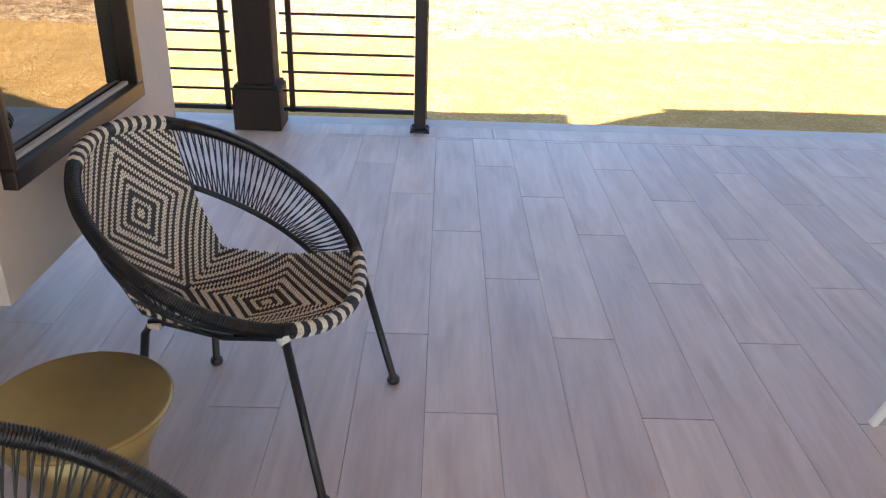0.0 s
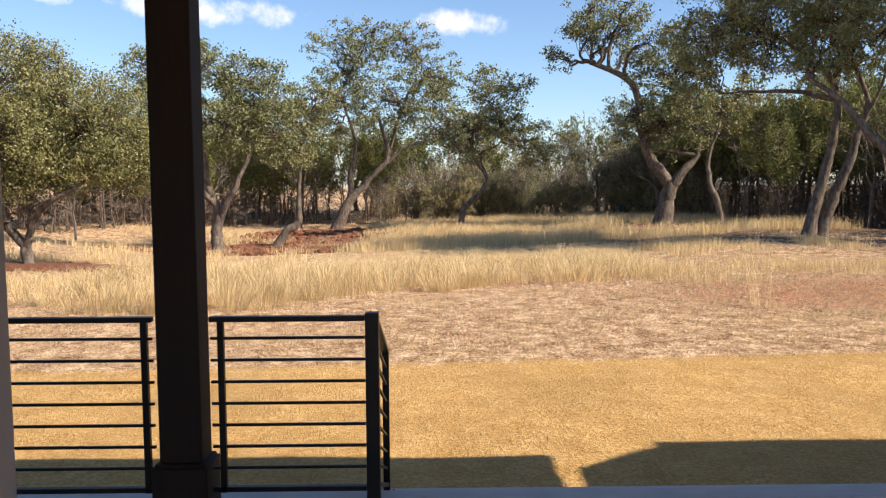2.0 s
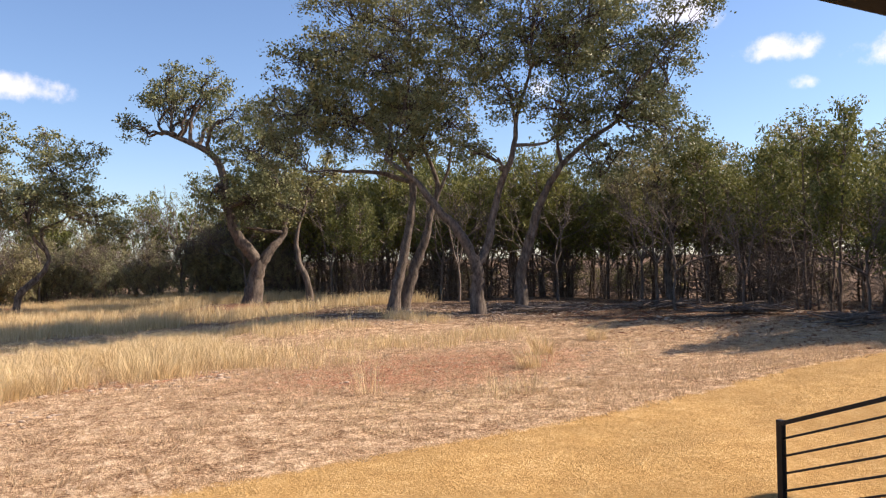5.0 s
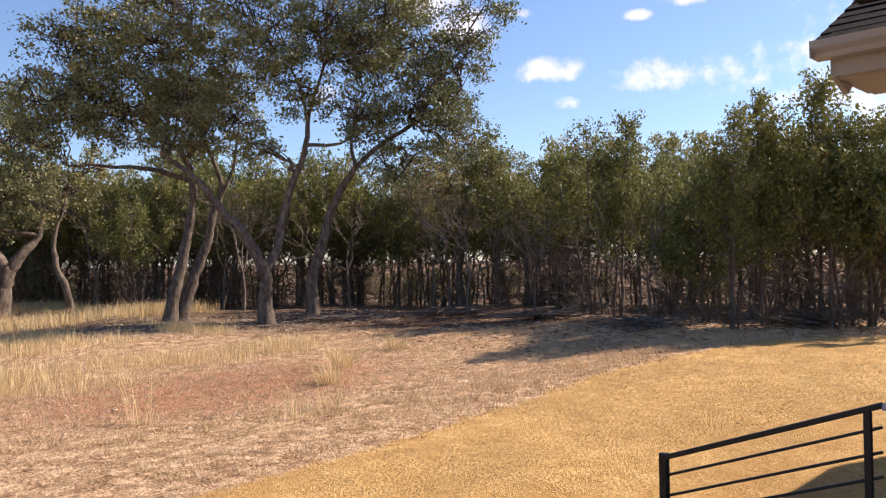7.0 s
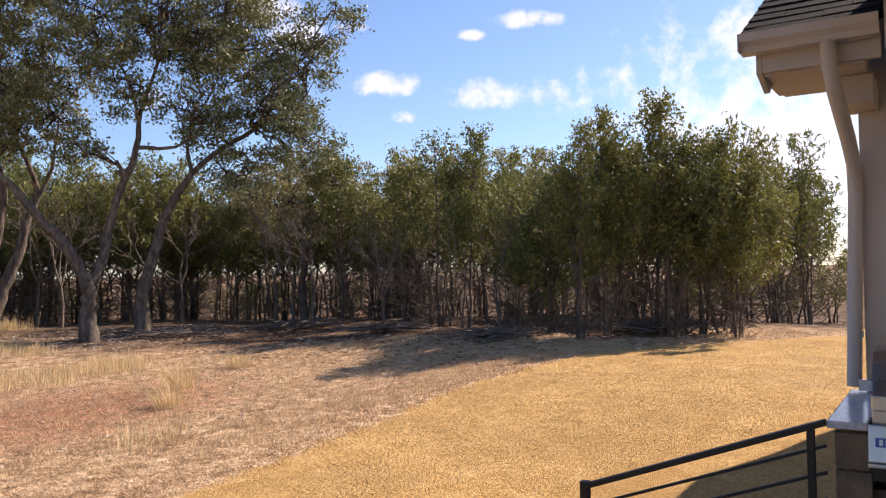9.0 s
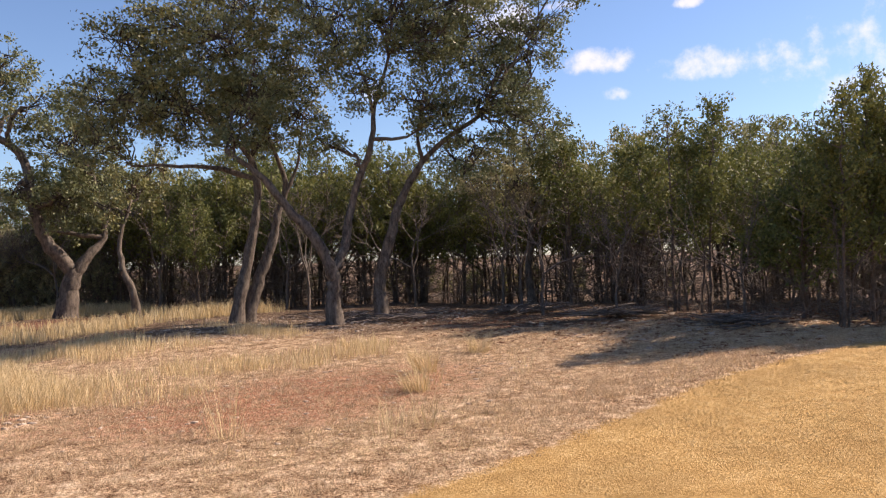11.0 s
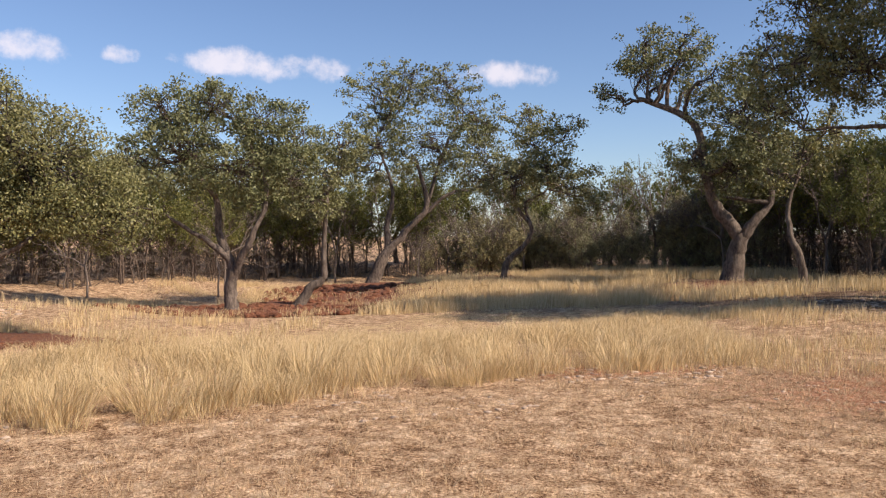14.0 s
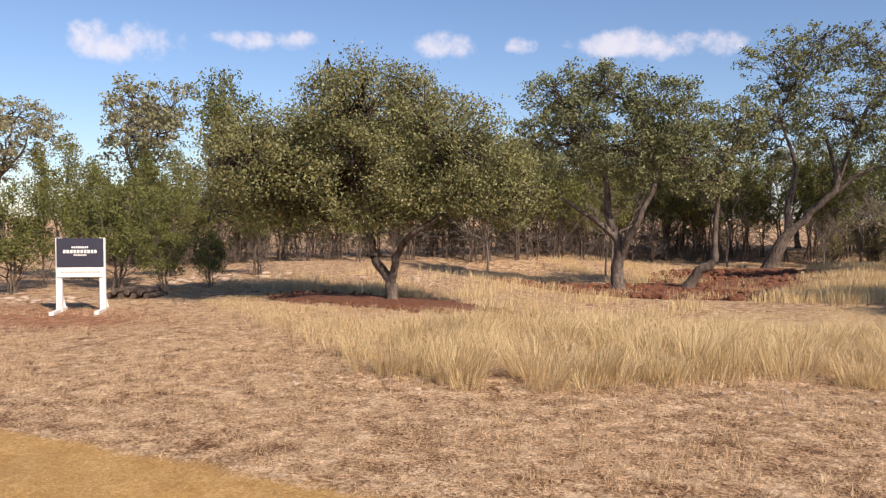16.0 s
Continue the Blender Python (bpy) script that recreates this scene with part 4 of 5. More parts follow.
def oak(label, base, yaw, radius, limbs, blobs, leaf=0.11, density=1.0, seed=1, leaf_mat="oak_leaf"):
    rng = np.random.default_rng(seed)
    gz = float(ground_z(base[0], base[1]))
    t = thing("oak_tree", label, "tree", (base[0], base[1], gz), yaw, "oaks")
    paths = []
    nodes, node_r = [], []
    for li, l in enumerate(limbs):
        k = len(l)
        y = np.cumsum(rng.normal(0, 0.18, k)) * (0.4 if li == 0 else 1.0)
        y -= y[0]
        pts = np.array([(u, yy, w) for (u, w), yy in zip(l, y)])
        if li == 0:
            pts[0] = (pts[0][0], 0, -0.12)
            r0 = radius
        else:
            # join to the nearest node already there
            d = np.linalg.norm(np.array(nodes)[:, [0, 2]] - pts[0][[0, 2]], axis=1)
            j = int(np.argmin(d))
            pts[:, 1] += nodes[j][1]
            pts[0] = nodes[j]
            r0 = node_r[j] * 0.8
        p = smooth_path(pts, rng, 5, radius * 0.06)
        f = np.linspace(0, 1, len(p))
        rad = r0 * (1 - 0.72 * f)
        if li == 0:
            rad = rad * 0.88 * (1 + 0.4 * np.exp(-f * 16))
        rad *= 1 + 0.06 * rng.normal(size=len(p))
        if li == 0:
            cut = min(len(p), 11)
            v, fc = tubes_arrays([(p[:cut], rad[:cut])], 12)
            raw_mesh("trunk", v, fc, "oak_bark", t, True)
            paths.append((p[cut - 1:], rad[cut - 1:])) if len(p) - cut >= 1 else None
        else:
            paths.append((p, rad))
        nodes += list(p)
        node_r += list(rad)
    N, R = np.array(nodes), np.array(node_r)
    fine, leaves = [], []
    for bu, bw, br in blobs:
        for side in (-1, 1) if br > 0.7 else (0,):
            c = np.array([bu + rng.normal(0, 0.15), side * br * (0.45 + 0.4 * rng.random()), bw])
            ok = N[:, 2] > 0.25 * bw
            d = np.linalg.norm(N - c, axis=1) + (~ok) * 50
            j = int(np.argmin(d))
            mid = (N[j] + c) / 2 + rng.normal(0, 0.12 * d[j] + 0.05, 3)
            p = smooth_path([N[j], mid, c, c + (c - mid) * 0.5 + rng.normal(0, 0.2, 3)], rng, 4, 0.07)
            r0 = min(R[j] * 0.7, 0.07 + 0.045 * br)
            paths.append((p, np.linspace(r0, 0.016, len(p))))
            nc = int(max(6, 20 * br ** 2 * density * (0.75 if side else 1.5) * (0.11 / leaf) ** 0.8))
            u = rng.normal(size=(nc, 3))
            u /= np.linalg.norm(u, axis=1, keepdims=True)
            rr = br * (0.55 + 0.5 * rng.random((nc, 1)) ** 0.7)
            cl = c + u * rr * np.array([1, 0.9, 0.82])
            for q in cl:
                k = int(rng.integers(3, len(p)))
                m = (p[k] + q) / 2 + rng.normal(0, 0.1 * br, 3)
                fine.append((smooth_path([p[k], m, q], rng, 2, 0.02), np.linspace(0.02, 0.006, 5)))
                cr = 0.2 + 0.16 * rng.random() * min(1.5, br)
                nl = int((cr / 0.28) ** 2 * 14.5 * (0.3 / leaf) ** 1.4)
                g = rng.normal(size=(nl, 3)) * np.array([cr, cr, cr * 0.62]) * 0.56
                leaves.append(q + g)
    v, f = tubes_arrays([x for x in paths if len(x[0]) > 1], 7)
    raw_mesh("bough", v, f, "oak_bark", t, True)
    v, f = tubes_arrays(fine, 3)
    raw_mesh("twig", v, f, "oak_twig", t, True)["kind"] = "stuff"
    v, f = leaf_quads(np.concatenate(leaves), leaf * 0.54, rng, 1.6)
    raw_mesh("crown", v, f, leaf_mat, t)
    return t


def cedar_parts(parent, rng, h=5.5, spread=1.7, stems=3, bare=0.3, leaf=0.1, n=5200, foliage="cedar_leaf"):
    paths, dead, leaves = [], [], []
    for s in range(stems):
        a = rng.random() * math.tau
        lean = 0.2 + 0.65 * rng.random() if stems > 1 else 0.08
        hh = h * (1 if s == 0 else 0.6 + 0.35 * rng.random())
        if s == 0:
            lean *= 0.3
        p = smooth_path([(0.12 * s * math.cos(a), 0.12 * s * math.sin(a), -0.1), (lean * 0.5 * math.cos(a), lean * 0.5 * math.sin(a), hh * 0.35), (lean * 1.6 * math.cos(a), lean * 1.6 * math.sin(a), hh * 0.7), (lean * 2 * math.cos(a) + rng.normal(0, 0.1), lean * 2 * math.sin(a), hh)], rng, 5, 0.025)
        paths.append((p, np.linspace(0.055 if s == 0 else 0.038, 0.01, len(p))))
        K = int(38 * hh / 5)
        for k in range(K):
            f = (k + rng.random()) / K
            i = min(len(p) - 2, int(f * (len(p) - 1)))
            o = p[i]
            b = rng.random() * math.tau
            reach = spread * (0.25 + 0.9 * (1 - f) ** 0.7) * (0.55 + 0.6 * rng.random())
            if f < bare:
                reach *= 0.7
                q = o + np.array([math.cos(b) * reach, math.sin(b) * reach, reach * (rng.random() * 0.9 - 0.15)])
                m = (o + q) / 2 + rng.normal(0, 0.12, 3)
                dead.append((np.array([o, m, q]), np.array([0.016, 0.01, 0.004])))
                e = q + rng.normal(0, 0.25, 3)
                dead.append((np.array([m, (m + e) / 2 + rng.normal(0, 0.05, 3), e]), np.array([0.01, 0.007, 0.003])))
                continue
            q = o + np.array([math.cos(b) * reach, math.sin(b) * reach, reach * 0.55 + 0.1])
            dead.append((np.array([o, (o + q) / 2 + [0, 0, -0.06], q]), np.array([0.02, 0.012, 0.005])))
            m = int(n / (stems * K) * (0.6 + 0.8 * rng.random()))
            tt = 0.35 + 0.7 * rng.random((m, 1)) ** 0.7
            g = o + (q - o) * tt + rng.normal(size=(m, 3)) * np.array([0.15, 0.15, 0.16]) * (0.45 + 0.55 * reach / spread)
            # foliage sits in upright plumes along the branch
            np_ = max(2, m // 18)
            g = np.repeat(g[:np_], 18, axis=0)
            g = g + rng.normal(size=g.shape).clip(-1.9, 1.9) * np.array([0.085, 0.085, 0.14]) + [0, 0, 0.08]
            leaves.append(g)
    v, f = tubes_arrays(paths, 5)
    raw_mesh("trunk", v, f, "cedar_bark", parent, True)
    v, f = tubes_arrays(dead, 3)
    raw_mesh("branch", v, f, "twig", parent, True)["kind"] = "stuff"
    if leaves and foliage:
        v, f = leaf_quads(np.concatenate(leaves), leaf, rng, 2.0, 0, 0.7)
        f = f[:, :3] if leaf > 0.09 else f
        raw_mesh("foliage", v, f, foliage, parent)


def bare_tree(parent, rng, h=6.0):
    paths = []
    def grow(o, d, ln, r, depth):
        e = o + d * ln
        m = (o + e) / 2 + rng.normal(0, ln * 0.07, 3)
        paths.append((np.array([o, m, e]), np.array([r, r * 0.8, r * 0.62])))
        if depth == 0:
            return
        for _ in range(3 if depth > 2 else 2 + (rng.random() < 0.5)):
            nd = d + rng.normal(0, 0.42, 3) + np.array([0, 0, 0.12])
            nd /= np.linalg.norm(nd)
            grow(e, nd, ln * (0.62 + 0.22 * rng.random()), r * 0.6, depth - 1)
    grow(np.array([0, 0, -0.1]), np.array([0.05, 0, 1.0]), h * 0.3, 0.09, 5)
    v, f = tubes_arrays(paths, 4)
    raw_mesh("trunk", v, f, "twig", parent, True)


OAKS = [
    ("round-crowned live oak, low forked trunk in mulch", (-9.2, 20.0), 34.0, 0.17,
     [[(0.02, 0.01), (-0.05, 0.52), (-0.4, 1.03), (-0.49, 1.61), (-0.93, 2.05)], [(-0.05, 0.46), (0.14, 1.16), (0.46, 1.57), (0.91, 1.86), (1.35, 2.31)]],
     [(-0.55, 4.1, 1.5), (-3.0, 3.0, 1.2), (2.0, 3.0, 1.2), (-2.43, 3.17, 1.4), (1.35, 3.45, 1.35), (-0.55, 2.93, 1.5), (-3.3, 2.35, 0.8), (2.38, 2.38, 0.9), (-1.68, 2.1, 0.7), (0.59, 2.56, 1.1), (-1.3, 4.6, 0.7), (0.45, 4.5, 0.75)], 0.065, 1.5),
    ("dense live oak with a sinuous grey trunk in red mulch", (-8.7, 34.6), 17.8, 0.3,
     [[(0.06, -0.03), (0.0, 0.89), (0.06, 1.77), (-0.4, 3.08), (-0.5, 4.39), (-1.66, 5.69)], [(0.01, 1.33), (0.45, 2.2), (0.9, 3.07), (1.35, 4.61), (0.5, 7.0)], [(0.06, 1.99), (-0.84, 2.76), (-1.69, 3.31), (-2.32, 3.74)]],
     [(-2.27, 7.5, 1.35), (-0.46, 7.5, 1.35), (1.37, 7.1, 1.4), (-1.65, 5.9, 1.8), (0.49, 5.48, 1.8), (2.46, 6.5, 1.25), (-3.13, 5.7, 1.1), (2.45, 5.05, 1.3), (-0.35, 8.2, 0.75)], 0.12, 1.1),
    ("slender live oak leaning over with a kinked pale trunk", (-7.0, 38.4), 13.1, 0.27,
     [[(-0.01, -0.02), (0.48, 0.75), (1.05, 1.24), (1.06, 2.45), (1.25, 4.64)]],
     [(1.01, 5.62, 1.46), (0.64, 4.4, 1.22), (1.63, 6.83, 1.22)], 0.13, 1.0),
    ("tall spreading live oak with a leaning trunk and open crown", (-5.9, 53.4), 7.9, 0.42,
     [[(-0.04, 0.04), (0.74, 1.7), (1.96, 3.08), (3.35, 4.8), (2.68, 7.57)], [(0.91, 2.05), (0.92, 3.78), (1.28, 5.51), (0.27, 8.98)], [(2.65, 3.94), (4.73, 5.48), (6.46, 5.8), (7.49, 6.48)], [(2.66, 4.8), (4.75, 8.92), (6.13, 9.94)]],
     [(0.29, 11.39, 2.2), (2.36, 12.2, 1.8), (4.43, 11.9, 1.8), (6.14, 10.28, 1.9), (0.26, 8.29, 2.5), (3.37, 8.59, 2.7), (6.47, 7.87, 2.0), (-1.48, 6.92, 1.7), (7.16, 9.41, 1.3)], 0.17, 0.75),
    ("small crooked live oak with a twisted trunk in tall grass", (1.8, 42.5), -1.6, 0.2,
     [[(-0.02, -0.02), (0.16, 1.03), (0.93, 1.81), (1.32, 2.72), (0.56, 3.9), (0.69, 5.45)], [(1.32, 2.72), (1.07, 3.89), (2.08, 4.52), (1.83, 6.2)]],
     [(1.33, 7.64, 1.0), (2.96, 7.32, 1.0), (1.71, 6.46, 1.3), (0.31, 4.68, 1.4), (3.08, 4.63, 1.4), (-0.98, 5.23, 1.25), (4.06, 3.71, 0.9), (2.08, 5.42, 1.3)], 0.14, 0.9),
    ("large live oak with a thick flared trunk forking low", (11.3, 39.3), -16.8, 0.47,
     [[(0.08, -0.0), (0.24, 1.15), (0.34, 2.03), (-0.57, 3.2), (-0.91, 4.48), (-1.46, 6.78), (-3.46, 7.91)], [(0.29, 1.91), (1.03, 2.64), (1.67, 3.62), (1.25, 5.89)], [(1.42, 3.37), (0.19, 3.55), (-1.06, 3.67)]],
     [(-3.41, 9.7, 1.4), (-1.74, 10.1, 1.2), (-5.0, 8.26, 0.8), (-1.15, 8.54, 1.3), (0.05, 6.96, 1.9), (0.22, 4.9, 1.8), (-1.51, 5.26, 1.3), (1.33, 8.39, 1.45), (-2.4, 9.13, 1.1), (1.48, 5.38, 1.5)], 0.14, 1.0),
    ("small bent live oak growing beside the thick forked one", (11.7, 32.4), -21.5, 0.18,
     [[(-0.07, -0.0), (-0.12, 0.98), (-0.45, 1.81), (-0.52, 2.83), (-0.18, 4.05)]],
     [(-0.17, 4.66, 0.97), (0.64, 5.22, 0.86), (-0.79, 3.87, 0.75)], 0.12, 0.9),
    ("tall live oak with a slanting trunk and one long level limb", (12.8, 27.5), -27.3, 0.24,
     [[(0.01, -0.03), (0.25, 1.18), (0.55, 2.56), (0.76, 4.13), (0.38, 5.36), (-1.25, 6.73)], [(0.69, 4.48), (-0.48, 4.75), (-1.79, 4.84), (-2.91, 4.84)], [(0.62, 5.01), (1.26, 6.42), (0.3, 8.51)]],
     [(-2.82, 8.05, 1.35), (-1.67, 8.95, 1.3), (-0.38, 8.31, 1.5), (-2.54, 6.54, 1.35), (-1.09, 6.39, 1.4), (-3.64, 6.85, 1.0), (0.42, 6.76, 1.4), (0.5, 9.57, 1.4), (-3.67, 5.51, 0.9), (-1.5, 10.9, 1.4), (0.2, 11.4, 1.2)], 0.11, 1.1),
    ("live oak with a pale leaning trunk crossing its neighbour", (13.45, 27.5), -29.5, 0.23,
     [[(-0.26, 0.0), (0.11, 1.15), (0.63, 2.53), (0.77, 3.23), (1.06, 4.28), (0.59, 5.69)], [(0.75, 3.75), (1.43, 4.8), (1.65, 6.4)]],
     [(0.59, 5.69, 0.91), (1.65, 6.4, 0.99), (1.35, 7.99, 1.26), (0.29, 7.26, 1.09)], 0.11, 1.3),
    ("tall live oak with a deeply forked trunk and open crown", (14.1, 24.0), -34.2, 0.27,
     [[(-0.02, 0.04), (-0.05, 0.86), (-0.06, 1.5), (-0.55, 2.49), (-1.24, 3.31), (-1.99, 4.28), (-2.9, 4.94)], [(-0.06, 1.42), (0.31, 2.14), (0.6, 3.59), (1.13, 5.04), (1.34, 6.34), (1.79, 7.81)], [(1.14, 5.2), (2.2, 5.35), (3.22, 6.0)], [(1.33, 6.18), (0.96, 7.32), (0.19, 8.3)]],
     [(0.19, 8.3, 1.25), (1.83, 8.8, 1.2), (2.95, 7.98, 1.1), (0.95, 6.83, 0.95), (2.57, 6.33, 1.0), (-0.39, 5.22, 0.7), (3.66, 9.14, 1.1), (-2.6, 5.2, 0.7), (0.4, 10.6, 1.3), (2.2, 10.9, 1.4), (-0.8, 9.6, 1.1), (-2.2, 6.6, 1.0)], 0.105, 1.15),
    ("tall live oak, curved trunk at the wood edge", (16.0, 24.2), -37.7, 0.25,
     [[(-0.07, 0.02), (-0.11, 1.05), (0.25, 2.41), (0.63, 3.6), (1.53, 4.95), (3.14, 6.13)], [(1.35, 4.78), (1.22, 5.82), (1.96, 7.37)]],
     [(3.21, 8.39, 1.3), (4.6, 8.02, 1.1), (3.33, 6.65, 1.3), (4.56, 6.8, 0.86), (1.91, 5.98, 1.0), (4.52, 5.58, 1.03), (2.74, 4.75, 1.03), (3.0, 10.4, 1.3), (1.2, 8.6, 1.2), (4.8, 9.4, 1.1)], 0.105, 1.2),
]
for i, (lab, base, yaw, r, limbs, blobs, leaf, dens) in enumerate(OAKS):
    oak(lab, base, yaw, r, limbs, blobs, leaf, dens, 20 + i)

# more distant oaks that rise over the wood
FAR = [(36.6, 22.9, 7.6), (42.4, 32.7, 9.5), (22.5, 24.0, 6.2), (-29.5, 30.0, 8.4), (4.0, 66.0, 8.0), (-6.0, 68.0, 7.5), (-14.0, 62.0, 8.0), (-20.0, 48.0, 7.0), (-38.0, 28.0, 8.0)]
far_oak = None
for k, (x, y, h) in enumerate(FAR):
    if far_oak is None:
        far_oak = oak("live oak rising above the edge of the wood", (x, y), 0, 0.25,
                      [[(0, 0), (0.2, 1.8), (-0.2, 3.4), (0.5, 5.2)], [(-0.2, 3.2), (-1.4, 4.6), (-2.2, 5.8)], [(0.1, 3.9), (1.5, 5.2), (2.3, 6.4)]],
                      [(0, 7.2, 1.3), (-1.8, 6.6, 1.2), (1.9, 6.9, 1.2), (-2.8, 5.6, 1.0), (2.9, 5.9, 1.0), (0.4, 5.6, 1.4), (-0.8, 4.6, 1.2)], 0.17, 0.9, 77, "brush_leaf")
        tagged(far_oak, group="distant oaks")
    else:
        s = h / 8.0
        copy_thing(far_oak, pose(x, y, float(ground_z(x, y)), 0, 0, 47 * k) @ Matrix.Scale(s, 4))

# junipers: four shapes, copied with turns and sizes
rng = np.random.default_rng(4)


def juniper_forms(n, leaf, shown, low=1.0):
    made = []
    for h, sp, st, bare, k, lab in ((5.6, 1.2, 4, 0.46, 1.0, "dark green juniper with several bare lower stems"), (5.0, 1.4, 5, 0.5, 0.95, "bushy juniper with a tangle of dead lower branches"),
                                    (6.0, 1.0, 3, 0.4, 0.9, "narrow dark juniper with a pointed top"), (3.6, 1.3, 4, 0.2, 0.8, "low spreading juniper at the edge of the wood")):
        t = thing("juniper_tree", lab + shown, "tree", (0, 0, 0), 0, "junipers")
        cedar_parts(t, rng, h, sp * (1.0 if low == 1 else 1.25), st, bare * low, leaf, int(n * k))
        made.append((t, max(v.co.z for o in t.children for v in o.data.vertices)))
    return made


near_forms = juniper_forms(14000, 0.05, "")
far_forms = juniper_forms(6000, 0.092, ", deeper in", 0.8)
SPOTS = [(21.9, 21.7, 6.8, 0), (22.6, 20.8, 5.4, 1), (21.5, 18.9, 5.6, 1), (20.4, 17.0, 5.6, 0), (20.0, 15.7, 6.0, 2), (20.6, 14.6, 4.8, 1), (19.2, 13.0, 4.3, 3),
         (17.9, 11.6, 5.8, 2), (19.2, 11.5, 6.3, 2), (19.6, 10.1, 6.7, 2), (19.9, 8.7, 5.6, 2), (20.3, 10.6, 5.6, 0), (20.6, 12.2, 5.0, 0), (20.4, 9.6, 5.5, 1), (20.9, 9.0, 4.6, 3)]
LEFT = [(-19.7, 17.6, 3.4, 3), (-20.4, 18.9, 3.7, 2), (-18.4, 19.9, 3.5, 3), (-23.5, 26.0, 4.6, 0), (-26.0, 32.1, 8.8, 0), (-16.6, 19.9, 2.2, 3), (-15.8, 20.8, 1.9, 3),
        (-21.8, 21.0, 4.2, 1), (-19.9, 23.0, 3.8, 1), (-24.0, 22.0, 4.6, 0), (-17.6, 24.5, 3.4, 1)]
used, used_far = [False] * 4, [False] * 4
rnd = random.Random(12)


def plant(forms, used, x, y, h, f):
    t, hh = forms[f]
    m = pose(x, y, float(ground_z(x, y)) - 0.02, 0, 0, rnd.random() * 360) @ Matrix.Scale(h / hh, 4)
    if used[f]:
        return copy_thing(t, m)
    used[f] = True
    t.matrix_world = m
    return t


for x, y, h, f in SPOTS + LEFT:
    plant(near_forms, used, x, y, h * 0.96, f)
# the wood behind: a belt of junipers that follows the clearing's edge
belt = [(23.5, 9.0), (24.5, 13.0), (25.0, 17.0), (25.0, 21.0), (24.0, 25.0), (22.0, 29.0), (20.5, 33.0), (19.5, 38.0), (17.0, 44.0), (12.0, 50.0), (6.0, 56.0), (0.0, 59.5), (-6.0, 60.5), (-12.0, 56.0),
        (-15.0, 49.0), (-18.0, 42.0), (-22.0, 36.0), (-25.0, 30.0), (-28.0, 25.0)]
for (x0, y0), (x1, y1) in zip(belt, belt[1:]):
    n = max(3, int(math.hypot(x1 - x0, y1 - y0) / 1.3))
    for k in range(n):
        f = (k + rnd.random()) / n
        for row in range(4):
            nx, ny = (y1 - y0), -(x1 - x0)
            ln = math.hypot(nx, ny)
            off = row * 2.1 + rnd.random() * 2.0
            cx, cy = x0 + (x1 - x0) * f, y0 + (y1 - y0) * f
            x, y = cx + nx / ln * off, cy + ny / ln * off
            h = 4.35 + 1.4 * rnd.random() + 0.3 * row
            if row == 3:
                plant(far_forms, used_far, x, y, 2.2 + 0.9 * rnd.random(), 3)
                continue
            if cx > -13:
                h *= 1.0 + (0.62 if cx > 15 else 0.35) * min(1.0, max(0.0, (math.hypot(cx, cy) - 27) / 28))
            else:
                h *= 0.8 if cy < 38 else 1.12
            if -3 < cx < 13 and cy > 47 and row < 2:
                continue
            plant(far_forms, used_far, x, y, h, rnd.choice((0, 1, 2)) if row else rnd.choice((0, 1)))
brush = thing("brush_tree", "thin grey-olive scrub tree with bare twigs showing", "tree", (0, 0, 0), 0, "scrub trees")
bare_tree(brush, rng, 5.2)
cedar_parts(brush, rng, 4.6, 1.5, 4, 0.12, 0.095, 1900, "brush_leaf")
made_brush = False
for k in range(50):
    f = rnd.random()
    x, y = (15.0 - 17.0 * f + rnd.uniform(-1, 1), 44.5 + 10.0 * min(1, f * 1.5) + rnd.random() * 5)
    m = pose(x, y, float(ground_z(x, y)) - 0.02, 0, 0, rnd.random() * 360) @ Matrix.Scale(0.62 + 0.4 * rnd.random() + 0.25 * (x > 11) + 0.2 * (y > 50), 4)
    if made_brush:
        copy_thing(brush, m)
    else:
        brush.matrix_world, made_brush = m, True
for x, y, h in ((58, 13, 8.0), (62, 17, 9.0), (66, 9, 8.0), (54, 19, 7.5), (70, 22, 9.0), (52, 25, 8.0)):
    plant(far_forms, used_far, x, y, h, 0)

plant(near_forms, used, 15.2, 35.2, 5.2, 1)
plant(near_forms, used, -3.6, 58.0, 7.0, 0)
# leafless brush between the oaks and the wood
bt = thing("bare_tree", "leafless grey tree with fine twigs", "tree", (3.4, 55.0, float(ground_z(3.4, 55))), 0, "bare trees")
bare_tree(bt, rng, 7.0)
for x, y, s, a in ((6.5, 54.0, 1.0, 50), (8.5, 53.0, 0.85, 130), (1.0, 56.0, 0.9, 200), (-1.5, 57.5, 0.8, 10), (17.0, 30.0, 0.7, 70), (20.0, 27.5, 0.7, 160), (-3.0, 52.0, 0.5, 99), (37.0, 33.0, 1.2, 45), (-12.0, 43.0, 0.6, 20), (19.0, 20.5, 0.6, 300), (18.5, 17.5, 0.5, 220), (18.9, 14.2, 0.5, 140), (21.5, 24.5, 0.8, 33), (20.2, 22.4, 0.7, 211), (18.2, 33.5, 0.8, 5), (16.0, 41.0, 0.9, 66), (13.0, 46.0, 0.9, 123), (10.5, 50.0, 1.0, 255), (-8.5, 55.0, 0.9, 310), (-13.5, 48.5, 0.8, 75), (-17.0, 40.0, 0.7, 190), (21.8, 16.2, 0.6, 88), (21.0, 13.4, 0.6, 13)):
    copy_thing(bt, pose(x, y, float(ground_z(x, y)), 0, 0, a) @ Matrix.Scale(s, 4))


